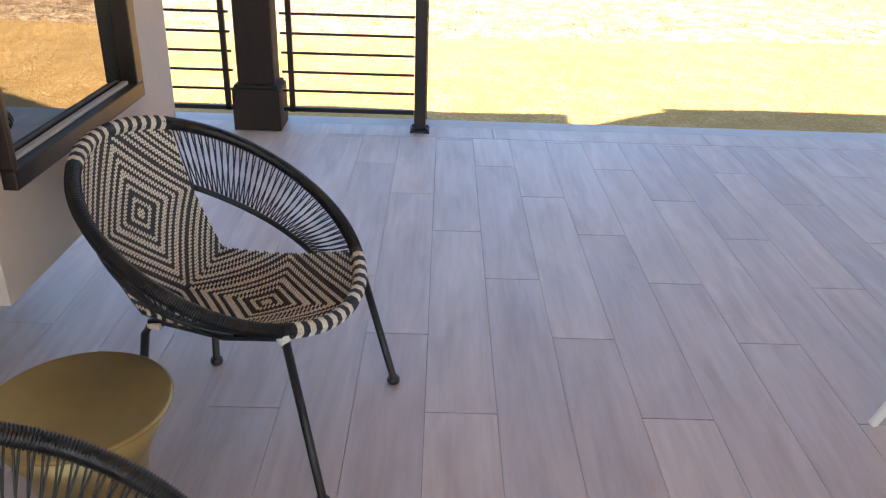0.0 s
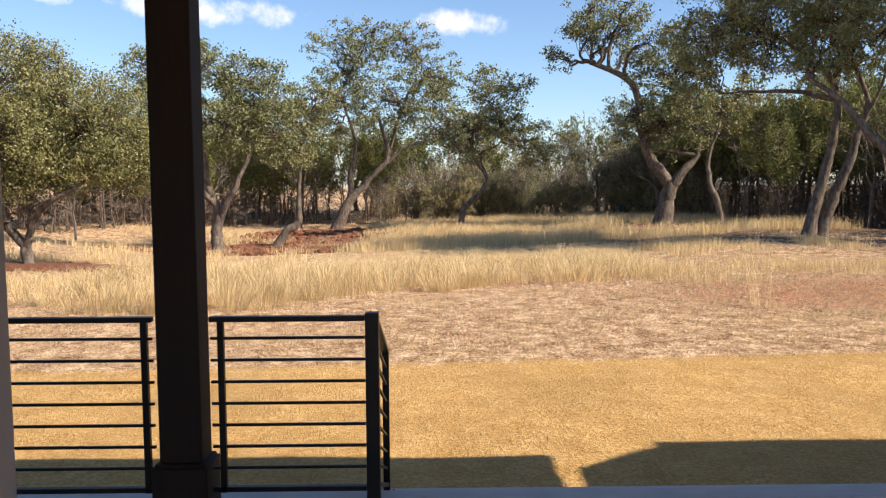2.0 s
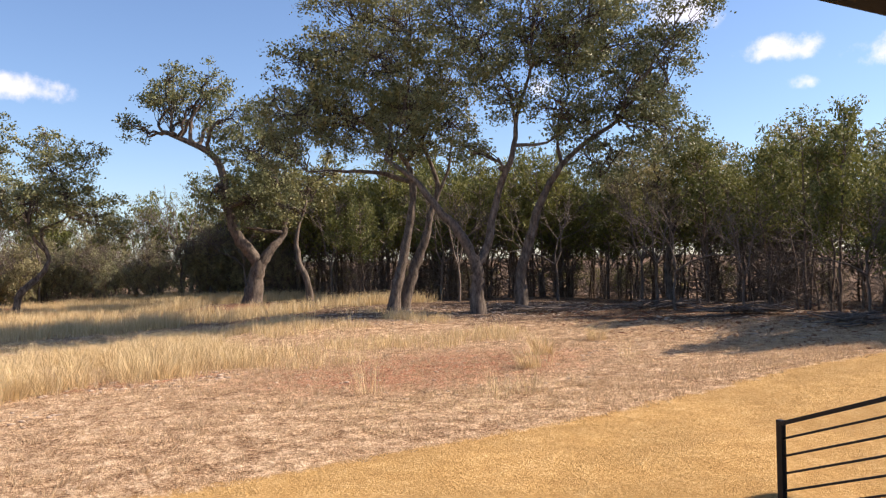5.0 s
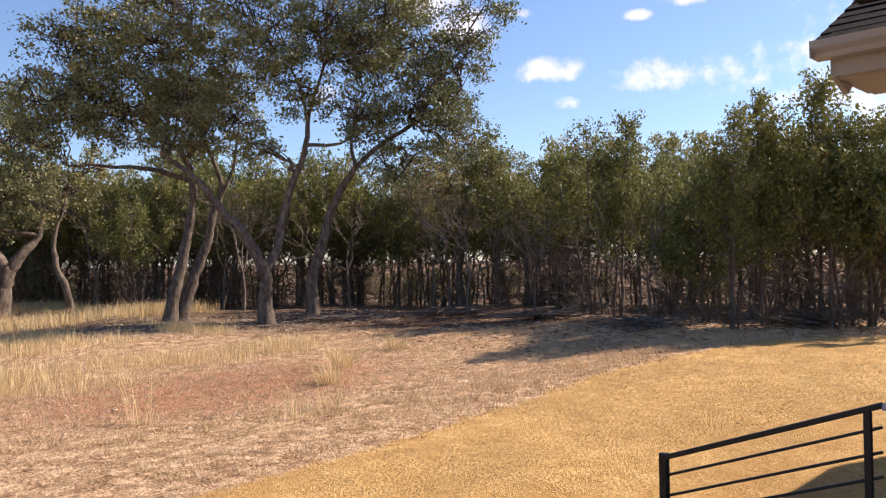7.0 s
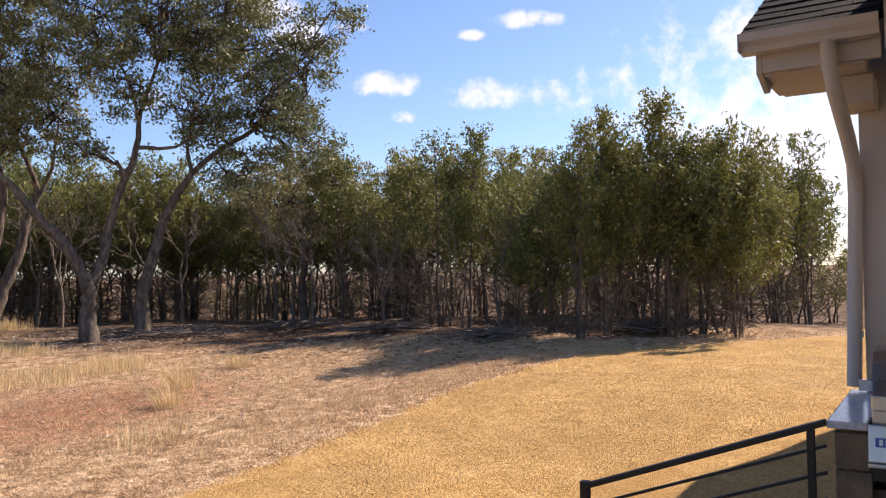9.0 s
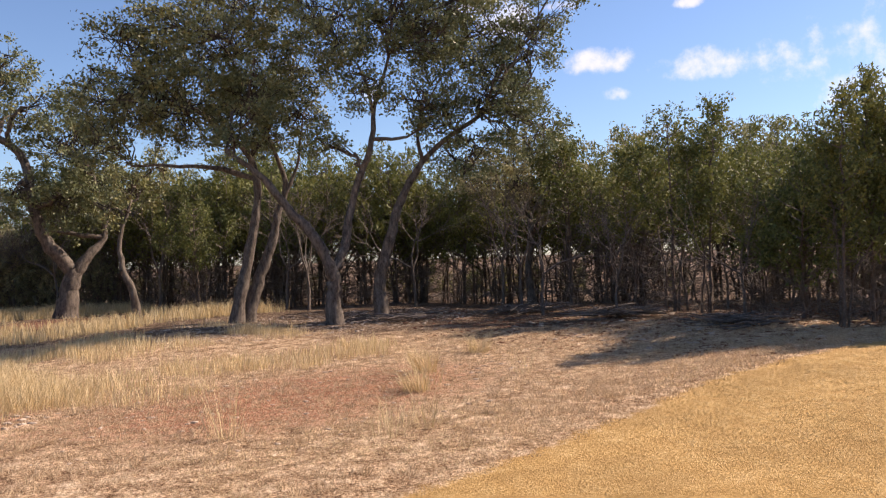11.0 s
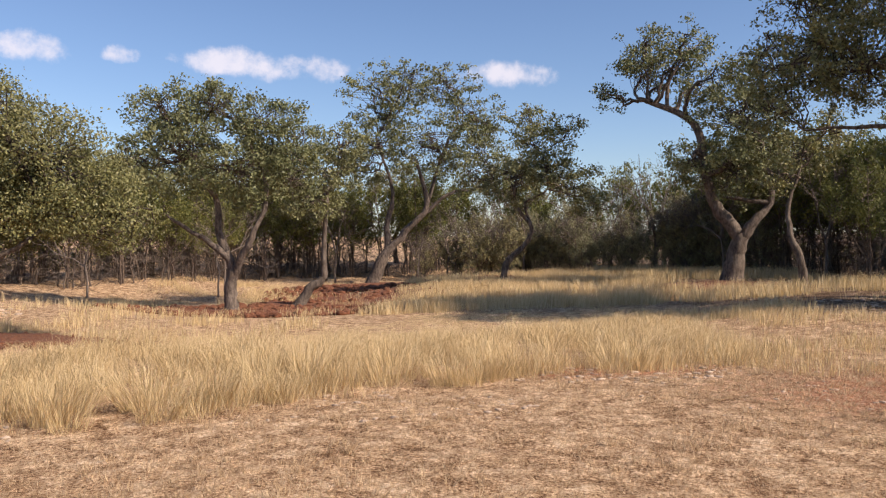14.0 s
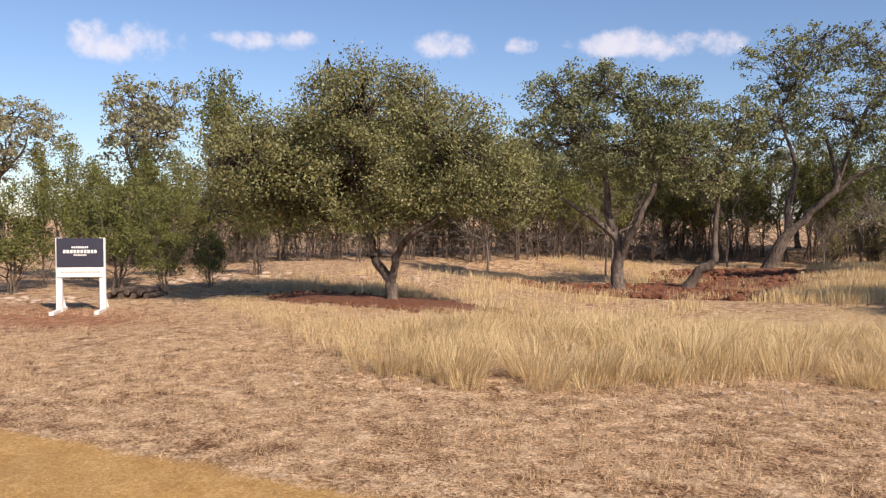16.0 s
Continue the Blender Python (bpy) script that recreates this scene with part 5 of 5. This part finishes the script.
# ---- mulch, rocks, fallen brush ----
def mound(name, label, x, y, rx, ry, h, rot=0.0, seed=1):
    bm = bmesh.new()
    bmesh.ops.create_icosphere(bm, subdivisions=4, radius=1.0)
    for v in bm.verts:
        k = 1 + 0.22 * noise.noise(v.co * 2.1 + Vector((seed, 0, 0))) + 0.08 * noise.noise(v.co * 7.0)
        c, s = math.cos(rot), math.sin(rot)
        px, py = v.co.x * rx * k, v.co.y * ry * k
        wx, wy = x + px * c - py * s, y + px * s + py * c
        v.co = Vector((wx, wy, float(ground_z(wx, wy)) + max(-0.3, v.co.z * h * k) + 0.04 * noise.noise(Vector((wx * 3, wy * 3, 0)))))
    for f in bm.faces:
        f.smooth = True
    structure(part(name, bm, "mulch"), label, "mulch")


mound("mulch", "red-brown bark mulch round an oak", -9.2, 20.0, 2.6, 1.3, 0.1, 0.3, 1)
mound("mulch", "red-brown bark mulch round a forked oak", 11.6, 36.5, 3.6, 2.6, 0.14, 0.0, 4)
mound("mulch", "red-brown bark mulch spread under the oaks", -8.0, 33.6, 4.6, 2.4, 0.13, -0.2, 6)
mound("mulch", "red-brown bark mulch spread under the oaks", -4.4, 40.5, 5.0, 2.8, 0.13, 0.1, 7)
mound("mulch", "red-brown bark mulch spread under the oaks", -3.6, 50.5, 5.5, 3.0, 0.15, 0.0, 8)


def scatter_rocks(name, label, x, y, rx, ry, n, smin, smax, seed, mat="rock"):
    rg = np.random.default_rng(seed)
    bm0 = bmesh.new()
    bmesh.ops.create_icosphere(bm0, subdivisions=1, radius=1.0)
    bv = np.array([v.co[:] for v in bm0.verts])
    bf = np.array([[v.index for v in f.verts] for f in bm0.faces])
    bm0.free()
    V, F = [], []
    for k in range(n):
        a, r = rg.random() * math.tau, math.sqrt(rg.random())
        px, py = x + rx * r * math.cos(a), y + ry * r * math.sin(a)
        if mat == "mulch" and py < lawn_edge(px) + 0.5:
            py = float(lawn_edge(px)) + 0.5 + 6 * rg.random()
        s = smin + (smax - smin) * rg.random() ** 2.5
        v = bv * (1 + rg.normal(0, 0.16, (len(bv), 1))) * s * np.array([1.0, 0.7, 0.55 if name == "mulch_chips" else 0.22]) * 0.5
        t = rg.random() * math.tau
        c, sn = math.cos(t), math.sin(t)
        v = np.stack([v[:, 0] * c - v[:, 1] * sn, v[:, 0] * sn + v[:, 1] * c, v[:, 2]], 1)
        V.append(v + [px, py, float(ground_z(px, py)) + s * (0.16 if name == "mulch_chips" else 0.03)])
        F.append(bf + k * len(bv))
    ob = raw_mesh(name, np.concatenate(V), np.concatenate(F), mat)
    return tagged(ob, label, "stones", "", "stuff")


scatter_rocks("field_stones", "pale limestone pieces scattered on red soil", 1.8, 17.2, 2.8, 1.0, 420, 0.02, 0.17, 1)
scatter_rocks("field_stones", "small pale stones on bare ground", -1.0, 14.6, 2.6, 0.9, 120, 0.02, 0.14, 2)
scatter_rocks("field_stones", "small pale stones on bare ground", -5.4, 13.2, 1.6, 0.7, 110, 0.02, 0.13, 3)
scatter_rocks("field_stones", "small stones in red soil", 7.6, 15.8, 5.0, 3.0, 420, 0.02, 0.13, 4)
scatter_rocks("stone_row", "rough row of pale limestone rubble", -17.6, 23.0, 1.6, 2.6, 70, 0.15, 0.6, 5)
scatter_rocks("stone_row", "rough row of pale limestone rubble", -17.3, 16.8, 1.4, 1.0, 26, 0.12, 0.4, 6)
scatter_rocks("stone_row", "pale stones along the old field edge", -14.0, 27.5, 1.5, 1.0, 14, 0.2, 0.6, 7)
scatter_rocks("field_stones", "pale debris and chips under the wood", 17.4, 14.5, 3.4, 4.8, 800, 0.02, 0.2, 8)
scatter_rocks("field_stones", "pale chips under the oaks", 14.2, 24.8, 5.5, 3.6, 1500, 0.03, 0.17, 9)
scatter_rocks("leaf_litter", "dark leaf litter and bark chips under the wood", 18.0, 15.5, 5.0, 8.5, 2600, 0.04, 0.16, 10, "mulch")


def fallen_brush(x, y, n, length, seed, label):
    rg = np.random.default_rng(seed)
    P = []
    for k in range(n):
        a = rg.random() * math.tau
        o = np.array([x, y, 0]) + rg.normal(0, length * 0.35, 3) * [1, 1, 0]
        o[2] = float(ground_z(o[0], o[1])) + 0.04 + rg.random() * 0.14
        d = np.array([math.cos(a), math.sin(a), rg.random() * 0.14])
        L = length * (0.3 + rg.random() * 0.7)
        P.append((np.array([o, o + d * L * 0.5 + rg.normal(0, 0.04, 3), o + d * L]), np.array([1.0, 0.8, 0.4]) * (0.008 + 0.022 * rg.random())))
    v, f = tubes_arrays(P, 5)
    t = raw_mesh("fallen_branches", v, f, "twig", None, True)
    tagged(t, label, "branches", "", "stuff")


scatter_rocks("mulch_chips", "coarse red-brown mulch clods round the oaks", -7.6, 34.2, 6.0, 3.4, 2000, 0.1, 0.5, 12, "mulch")
scatter_rocks("mulch_chips", "coarse red-brown mulch clods round the oaks", -3.6, 44.5, 6.5, 6.8, 2000, 0.1, 0.55, 13, "mulch")
scatter_rocks("mulch_chips", "coarse red-brown mulch clods under an oak", -9.2, 20.0, 3.4, 1.7, 700, 0.04, 0.22, 14, "mulch")
fallen_brush(18.6, 17.6, 120, 1.3, 1, "pile of weathered grey branches under the junipers")
fallen_brush(17.4, 13.6, 90, 1.0, 2, "loose grey dead branches on the leaf litter")
fallen_brush(20.5, 11.0, 120, 1.2, 3, "grey dead branches under the junipers")
fallen_brush(15.5, 22.6, 60, 1.0, 4, "fallen grey twigs under the oaks")
fallen_brush(19.5, 21.5, 140, 1.3, 5, "tangle of fallen grey branches in the wood")


# ---- grass ----
def blades(name, label, pts, height, per, spread, width, mat, seed, lean=0.35):
    """Tufts of bent, tapering grass blades; each tuft has its own lean and height."""
    rg = np.random.default_rng(seed)
    m = len(pts)
    n = m * per
    c = np.repeat(pts, per, axis=0)
    tuft_h = 0.7 + 0.6 * rg.random(m)
    h = np.repeat((height if np.ndim(height) else np.full(m, height)) * tuft_h, per) * (0.35 + 0.75 * rg.random(n))
    a, r = rg.random(n) * math.tau, np.sqrt(rg.random(n)) * spread
    foot = np.stack([c[:, 0] + r * np.cos(a), c[:, 1] + r * np.sin(a)], 1)
    z = ground_z(foot[:, 0], foot[:, 1]) - 0.015
    out = a + rg.normal(0, 0.9, n)
    ln = (lean * (0.35 + 0.8 * rg.random(n)) + 0.12 * rg.normal(size=n)) * h
    wind = np.repeat(rg.normal(0.1, 0.3, (m, 2)), per, axis=0) * h[:, None] * min(1.0, lean)
    dx, dy = np.cos(out) * ln + wind[:, 0], np.sin(out) * ln + wind[:, 1]
    side = rg.random(n) * math.tau
    w = width * (0.5 + 0.9 * rg.random(n))
    sx, sy = np.cos(side) * w / 2, np.sin(side) * w / 2
    v = np.empty((n, 5, 3))
    v[:, 0] = np.stack([foot[:, 0] - sx, foot[:, 1] - sy, z], 1)
    v[:, 1] = np.stack([foot[:, 0] + sx, foot[:, 1] + sy, z], 1)
    v[:, 2] = np.stack([foot[:, 0] + dx * 0.3 + sx * 0.7, foot[:, 1] + dy * 0.3 + sy * 0.7, z + h * 0.62], 1)
    v[:, 3] = np.stack([foot[:, 0] + dx * 0.3 - sx * 0.7, foot[:, 1] + dy * 0.3 - sy * 0.7, z + h * 0.62], 1)
    v[:, 4] = np.stack([foot[:, 0] + dx, foot[:, 1] + dy, z + h * (1 - 0.25 * min(1.0, lean))], 1)
    k = np.arange(n)[:, None] * 5
    f = np.concatenate([k + [[0, 1, 2]], k + [[0, 2, 3]], k + [[3, 2, 4]]])
    if height is not None and np.mean(height) < 0.15:
        f = np.concatenate([k + [[0, 1, 4]]])
    ob = raw_mesh(name, v.reshape(-1, 3), f, mat)
    return tagged(ob, label, "grass", "", "stuff")


def scatter(n, x0, x1, y0, y1, keep, seed):
    rg = np.random.default_rng(seed)
    p = np.stack([x0 + (x1 - x0) * rg.random(n), y0 + (y1 - y0) * rg.random(n)], 1)
    q = np.array([noise.noise(Vector((a * 0.45, b * 0.45, seed))) for a, b in p])
    return p[keep(p[:, 0], p[:, 1], q)]


def band_near(x):
    return np.where(x > -4.2, 13.3 + np.clip((x + 4.2) * 0.6, 0, 3.9), 13.3 + (-4.2 - x) * 0.5)


tall = scatter(19000, -13, 5.5, 12.8, 32, lambda x, y, q: (y > band_near(x) + 0.6 * q) & (y < 29.0 + 0.8 * x.clip(-6, 6) + 3 * q) & (q > -0.05) & (np.hypot(x + 9.2, (y - 20) * 1.4) > 2.3) & ~((x < -7.5) & (y < 15.2)), 1)
fall_off = np.clip((25.5 + 0.8 * tall[:, 0].clip(-6, 6) - tall[:, 1]) / 4.0, 0.25, 1) * np.clip(1 + (tall[:, 0] + 5) * 0.14, 0.4, 1)
blades("tall_grass", "stand of tall golden dry grass", tall, (0.44 - 0.009 * (tall[:, 1] - 13)) * fall_off * (0.45 + 0.95 * np.random.default_rng(41).random(len(tall))), 20, 0.3, 0.0052, "tall_grass", 1, 1.0)
tall2 = scatter(1500, 3, 12, 16.8, 27, lambda x, y, q: (q > 0.0) & (y > 16.6 + 0.25 * np.abs(x - 5)), 2)
blades("tall_grass", "thinner golden dry grass", tall2, np.full(len(tall2), 0.3), 22, 0.32, 0.009, "tall_grass", 2, 0.4)
tall3 = scatter(2600, -3, 16, 30, 54, lambda x, y, q: (q > -0.25) & (np.hypot(x - 11.4, y - 37.5) > 3.4), 3)
blades("tall_grass", "distant tall golden grass in the clearing", tall3, np.full(len(tall3), 0.5), 40, 0.5, 0.013, "tall_grass", 3, 0.35)
tall4 = scatter(1500, -22, -4, 21, 52, lambda x, y, q: (q > -0.02) & (np.hypot((x + 8) / 5.5, (y - 35.5) / 3) > 1) & (np.hypot((x + 3) / 6, (y - 46) / 4) > 1) & (x > -16 + 0 * y), 4)
blades("tall_grass", "dull tall grass behind the oaks", tall4, np.full(len(tall4), 0.36), 36, 0.5, 0.012, "tall_grass", 4, 0.35)
accent = np.array([(-4.0, 13.6), (-3.3, 14.3), (-2.5, 14.7), (-4.7, 13.9), (9.0, 14.4), (10.2, 15.6), (3.2, 17.4), (0.9, 18.2), (12.3, 16.4), (-1.6, 15.9), (-0.6, 16.4)])
blades("grass_clump", "tall pale grass clumps at the edge of the field", accent, np.full(len(accent), 0.72), 240, 0.2, 0.006, "tall_grass", 5, 1.0)
stalks = np.array([(7.0, 12.5), (7.3, 12.8), (7.6, 12.5), (4.4, 17.6), (9.4, 14.6), (11.0, 14.0), (5.6, 13.9), (-2.2, 14.4), (2.0, 16.9)])
blades("grass_stalks", "loose pale seed stalks standing in rough ground", stalks, np.full(len(stalks), 0.75), 34, 0.22, 0.0065, "tall_grass", 25, 0.8)
fr = scatter(300, -6, 4, 13.2, 24, lambda x, y, q: (y > band_near(x) - 0.3) & (y < band_near(x) + 6), 21)
blades("grass_clump", "fountain-shaped golden grass clumps at the front of the stand", fr, np.full(len(fr), 0.62), 110, 0.22, 0.0052, "tall_grass", 15, 1.1)
# knee-high and short dry grass on the rough ground
mid = scatter(11000, -16, 18, 10.6, 26, lambda x, y, q: (y > lawn_edge(x) + 0.5) & (q > -0.1) & (x * 0.8 + y * 0.6 < 23.5), 6)
blades("short_grass", "tufts of short dry grass on rough ground", mid, np.full(len(mid), 0.12), 18, 0.055, 0.0085, "short_grass", 6, 0.6)
low = scatter(21000, -12, 18, 9.6, 19, lambda x, y, q: (y > lawn_edge(x) - 0.1) & (x * 0.8 + y * 0.6 < 23.5) & (q > -0.45), 7)
blades("short_grass", "matted short dry grass on rough ground", low, np.full(len(low), 0.065), 16, 0.07, 0.009, "short_grass", 7, 0.9)
straw = scatter(2600, 4.5, 13.5, 10.6, 13.4, lambda x, y, q: (y > lawn_edge(x) + 0.2) & (q > -0.15), 11)
blades("straw", "pale matted straw along the lawn edge", straw, np.full(len(straw), 0.05), 10, 0.13, 0.012, "tall_grass", 11, 1.6)
edge_pts = scatter(2600, 8, 23, 5.0, 14.5, lambda x, y, q: (y > lawn_edge(x) + 0.1) & (y < lawn_edge(x) + 1.7 + 0.6 * q) & (x * 0.8 + y * 0.6 < 22.8 - 0.1 * y), 8)
blades("verge_grass", "pale unmown verge along the lawn", edge_pts, np.full(len(edge_pts), 0.14), 40, 0.2, 0.0055, "short_grass", 8, 0.6)
lawn = scatter(22000, -6, 19, 7.0, 12.2, lambda x, y, q: (y < lawn_edge(x) + 0.06), 9)
blades("lawn_grass", "close-mown dormant golden lawn", lawn, np.full(len(lawn), 0.03), 12, 0.09, 0.007, "lawn_grass", 9, 0.9)


# ---- yard sign ----
def yard_sign():
    g = float(ground_z(-14.3, 15.75))
    s = thing("yard_sign", "white-framed yard sign with a charcoal panel on post feet", "sign", (-14.25, 15.75, g), 42)
    part("panel", boxes([((-0.46, -0.025, 0.95), (0.46, 0.0, 1.56))], 0.003), "navy", s, "charcoal sign panel")
    part("lower_board", boxes([((-0.45, -0.022, 0.74), (0.45, 0.0, 0.945))], 0.003), "white", s)
    for x in (-0.43, 0.43):
        part("post", boxes([((x - 0.06, 0.003, 0.0), (x + 0.06, 0.09, 1.57))], 0.005), "white", s)
        part("foot", boxes([((x - 0.045, -0.62, 0.0), (x + 0.045, 0.5, 0.07))], 0.005), "white", s)
        bm = bmesh.new()
        tube(bm, [(x, 0.45, 0.06), (x, 0.09, 0.5)], 0.032, 4)
        part("brace", bm, "white", s)
    # lettering of the maker's name, as plain bars
    for z, w, h in ((1.37, 0.34, 0.04), (1.28, 0.68, 0.07), (1.205, 0.26, 0.03)):
        n = max(3, int(w / (h * 0.95)))
        for k in range(n):
            x = -w / 2 + (k + 0.5) * w / n
            part("lettering_bar", boxes([((x - w / n * 0.38, -0.032, z - h / 2), (x + w / n * 0.38, -0.0255, z + h / 2))]), "white", s)
    for k in range(9):
        part("lettering_bar", boxes([((-0.38 + k * 0.088, -0.027, 0.83), (-0.31 + k * 0.088, -0.0225, 0.86))]), "soffit", s)


yard_sign()
cut = thing("log_pile", "dark charred logs lying in the field", "logs", (-15.6, 18.2, float(ground_z(-15.6, 18.2))), 20)
rl = np.random.default_rng(8)
for k in range(7):
    bm = bmesh.new()
    x, z = -0.5 + 0.17 * k, 0.08 + 0.1 * (k % 2)
    tube(bm, [(x, -0.4, z), (x + 0.05, 0.0, z + 0.02), (x + 0.02, 0.5, z)], [0.08, 0.075, 0.06], 8)
    part("log", bm, "cedar_bark", cut)


# ---- floor tiles ----
def lay_tiles():
    W, L, g = 0.2014, 1.2165, 0.0016
    x_ref = 0.096
    offs = {0: 3.635, 1: 3.222, 2: 2.824}
    meshes = {}
    joined = bmesh.new()

    def tile_mesh(w, l):
        key = (round(w, 4), round(l, 4))
        if key not in meshes:
            bm = bmesh.new()
            add_box(bm, (0, 0, -0.011), (w, l, 0.0))
            top = [e for e in bm.edges if all(v.co.z > -0.001 for v in e.verts) and abs(e.verts[0].co.y - e.verts[1].co.y) < 1e-4]
            bmesh.ops.bevel(bm, geom=top, offset=0.0008, segments=1, affect="EDGES")
            me = bpy.data.meshes.new("tile")
            bm.to_mesh(me)
            bm.free()
            me.materials.append(MAT["tile"])
            meshes[key] = me
        return meshes[key]

    rt = random.Random(3)
    for c in range(-23, 28):
        xa = x_ref + c * W + 0.0007
        xb = xa + W - 0.0014
        y_joint = offs[c % 3] - 6 * L
        while y_joint < 4.885:
            ya, yb = max(y_joint + g, -3.49), min(y_joint + L - g, 4.885)
            y_joint += L
            if yb - ya < 0.02 or xa < -4.45 or xb > 5.58:
                continue
            if xb < -1.45 and ya < 3.3:
                continue
            z = 0.0
            if -1.3 < xa < 3.6 and yb > 0.9:
                o = new("tile", tile_mesh(xb - xa, yb - ya))
                o.location = (xa, ya, z)
                o.parent = floor_ob
            else:
                add_box(joined, (xa, ya, -0.011), (xb, yb, 0.0))
    x = -4.45
    k = 0
    while x < 4.9:
        w = min(1.2165, 4.9 - x)
        o = new("tile", tile_mesh(w - 2 * g, 0.196))
        o.location = (x + g, 4.889, 0.0)
        o.parent = floor_ob
        x += 1.2165
    ob = part("outer_tiles", joined, "tile", floor_ob, "grey wood-look tiles further back")
    ob["kind"] = "stuff"


lay_tiles()
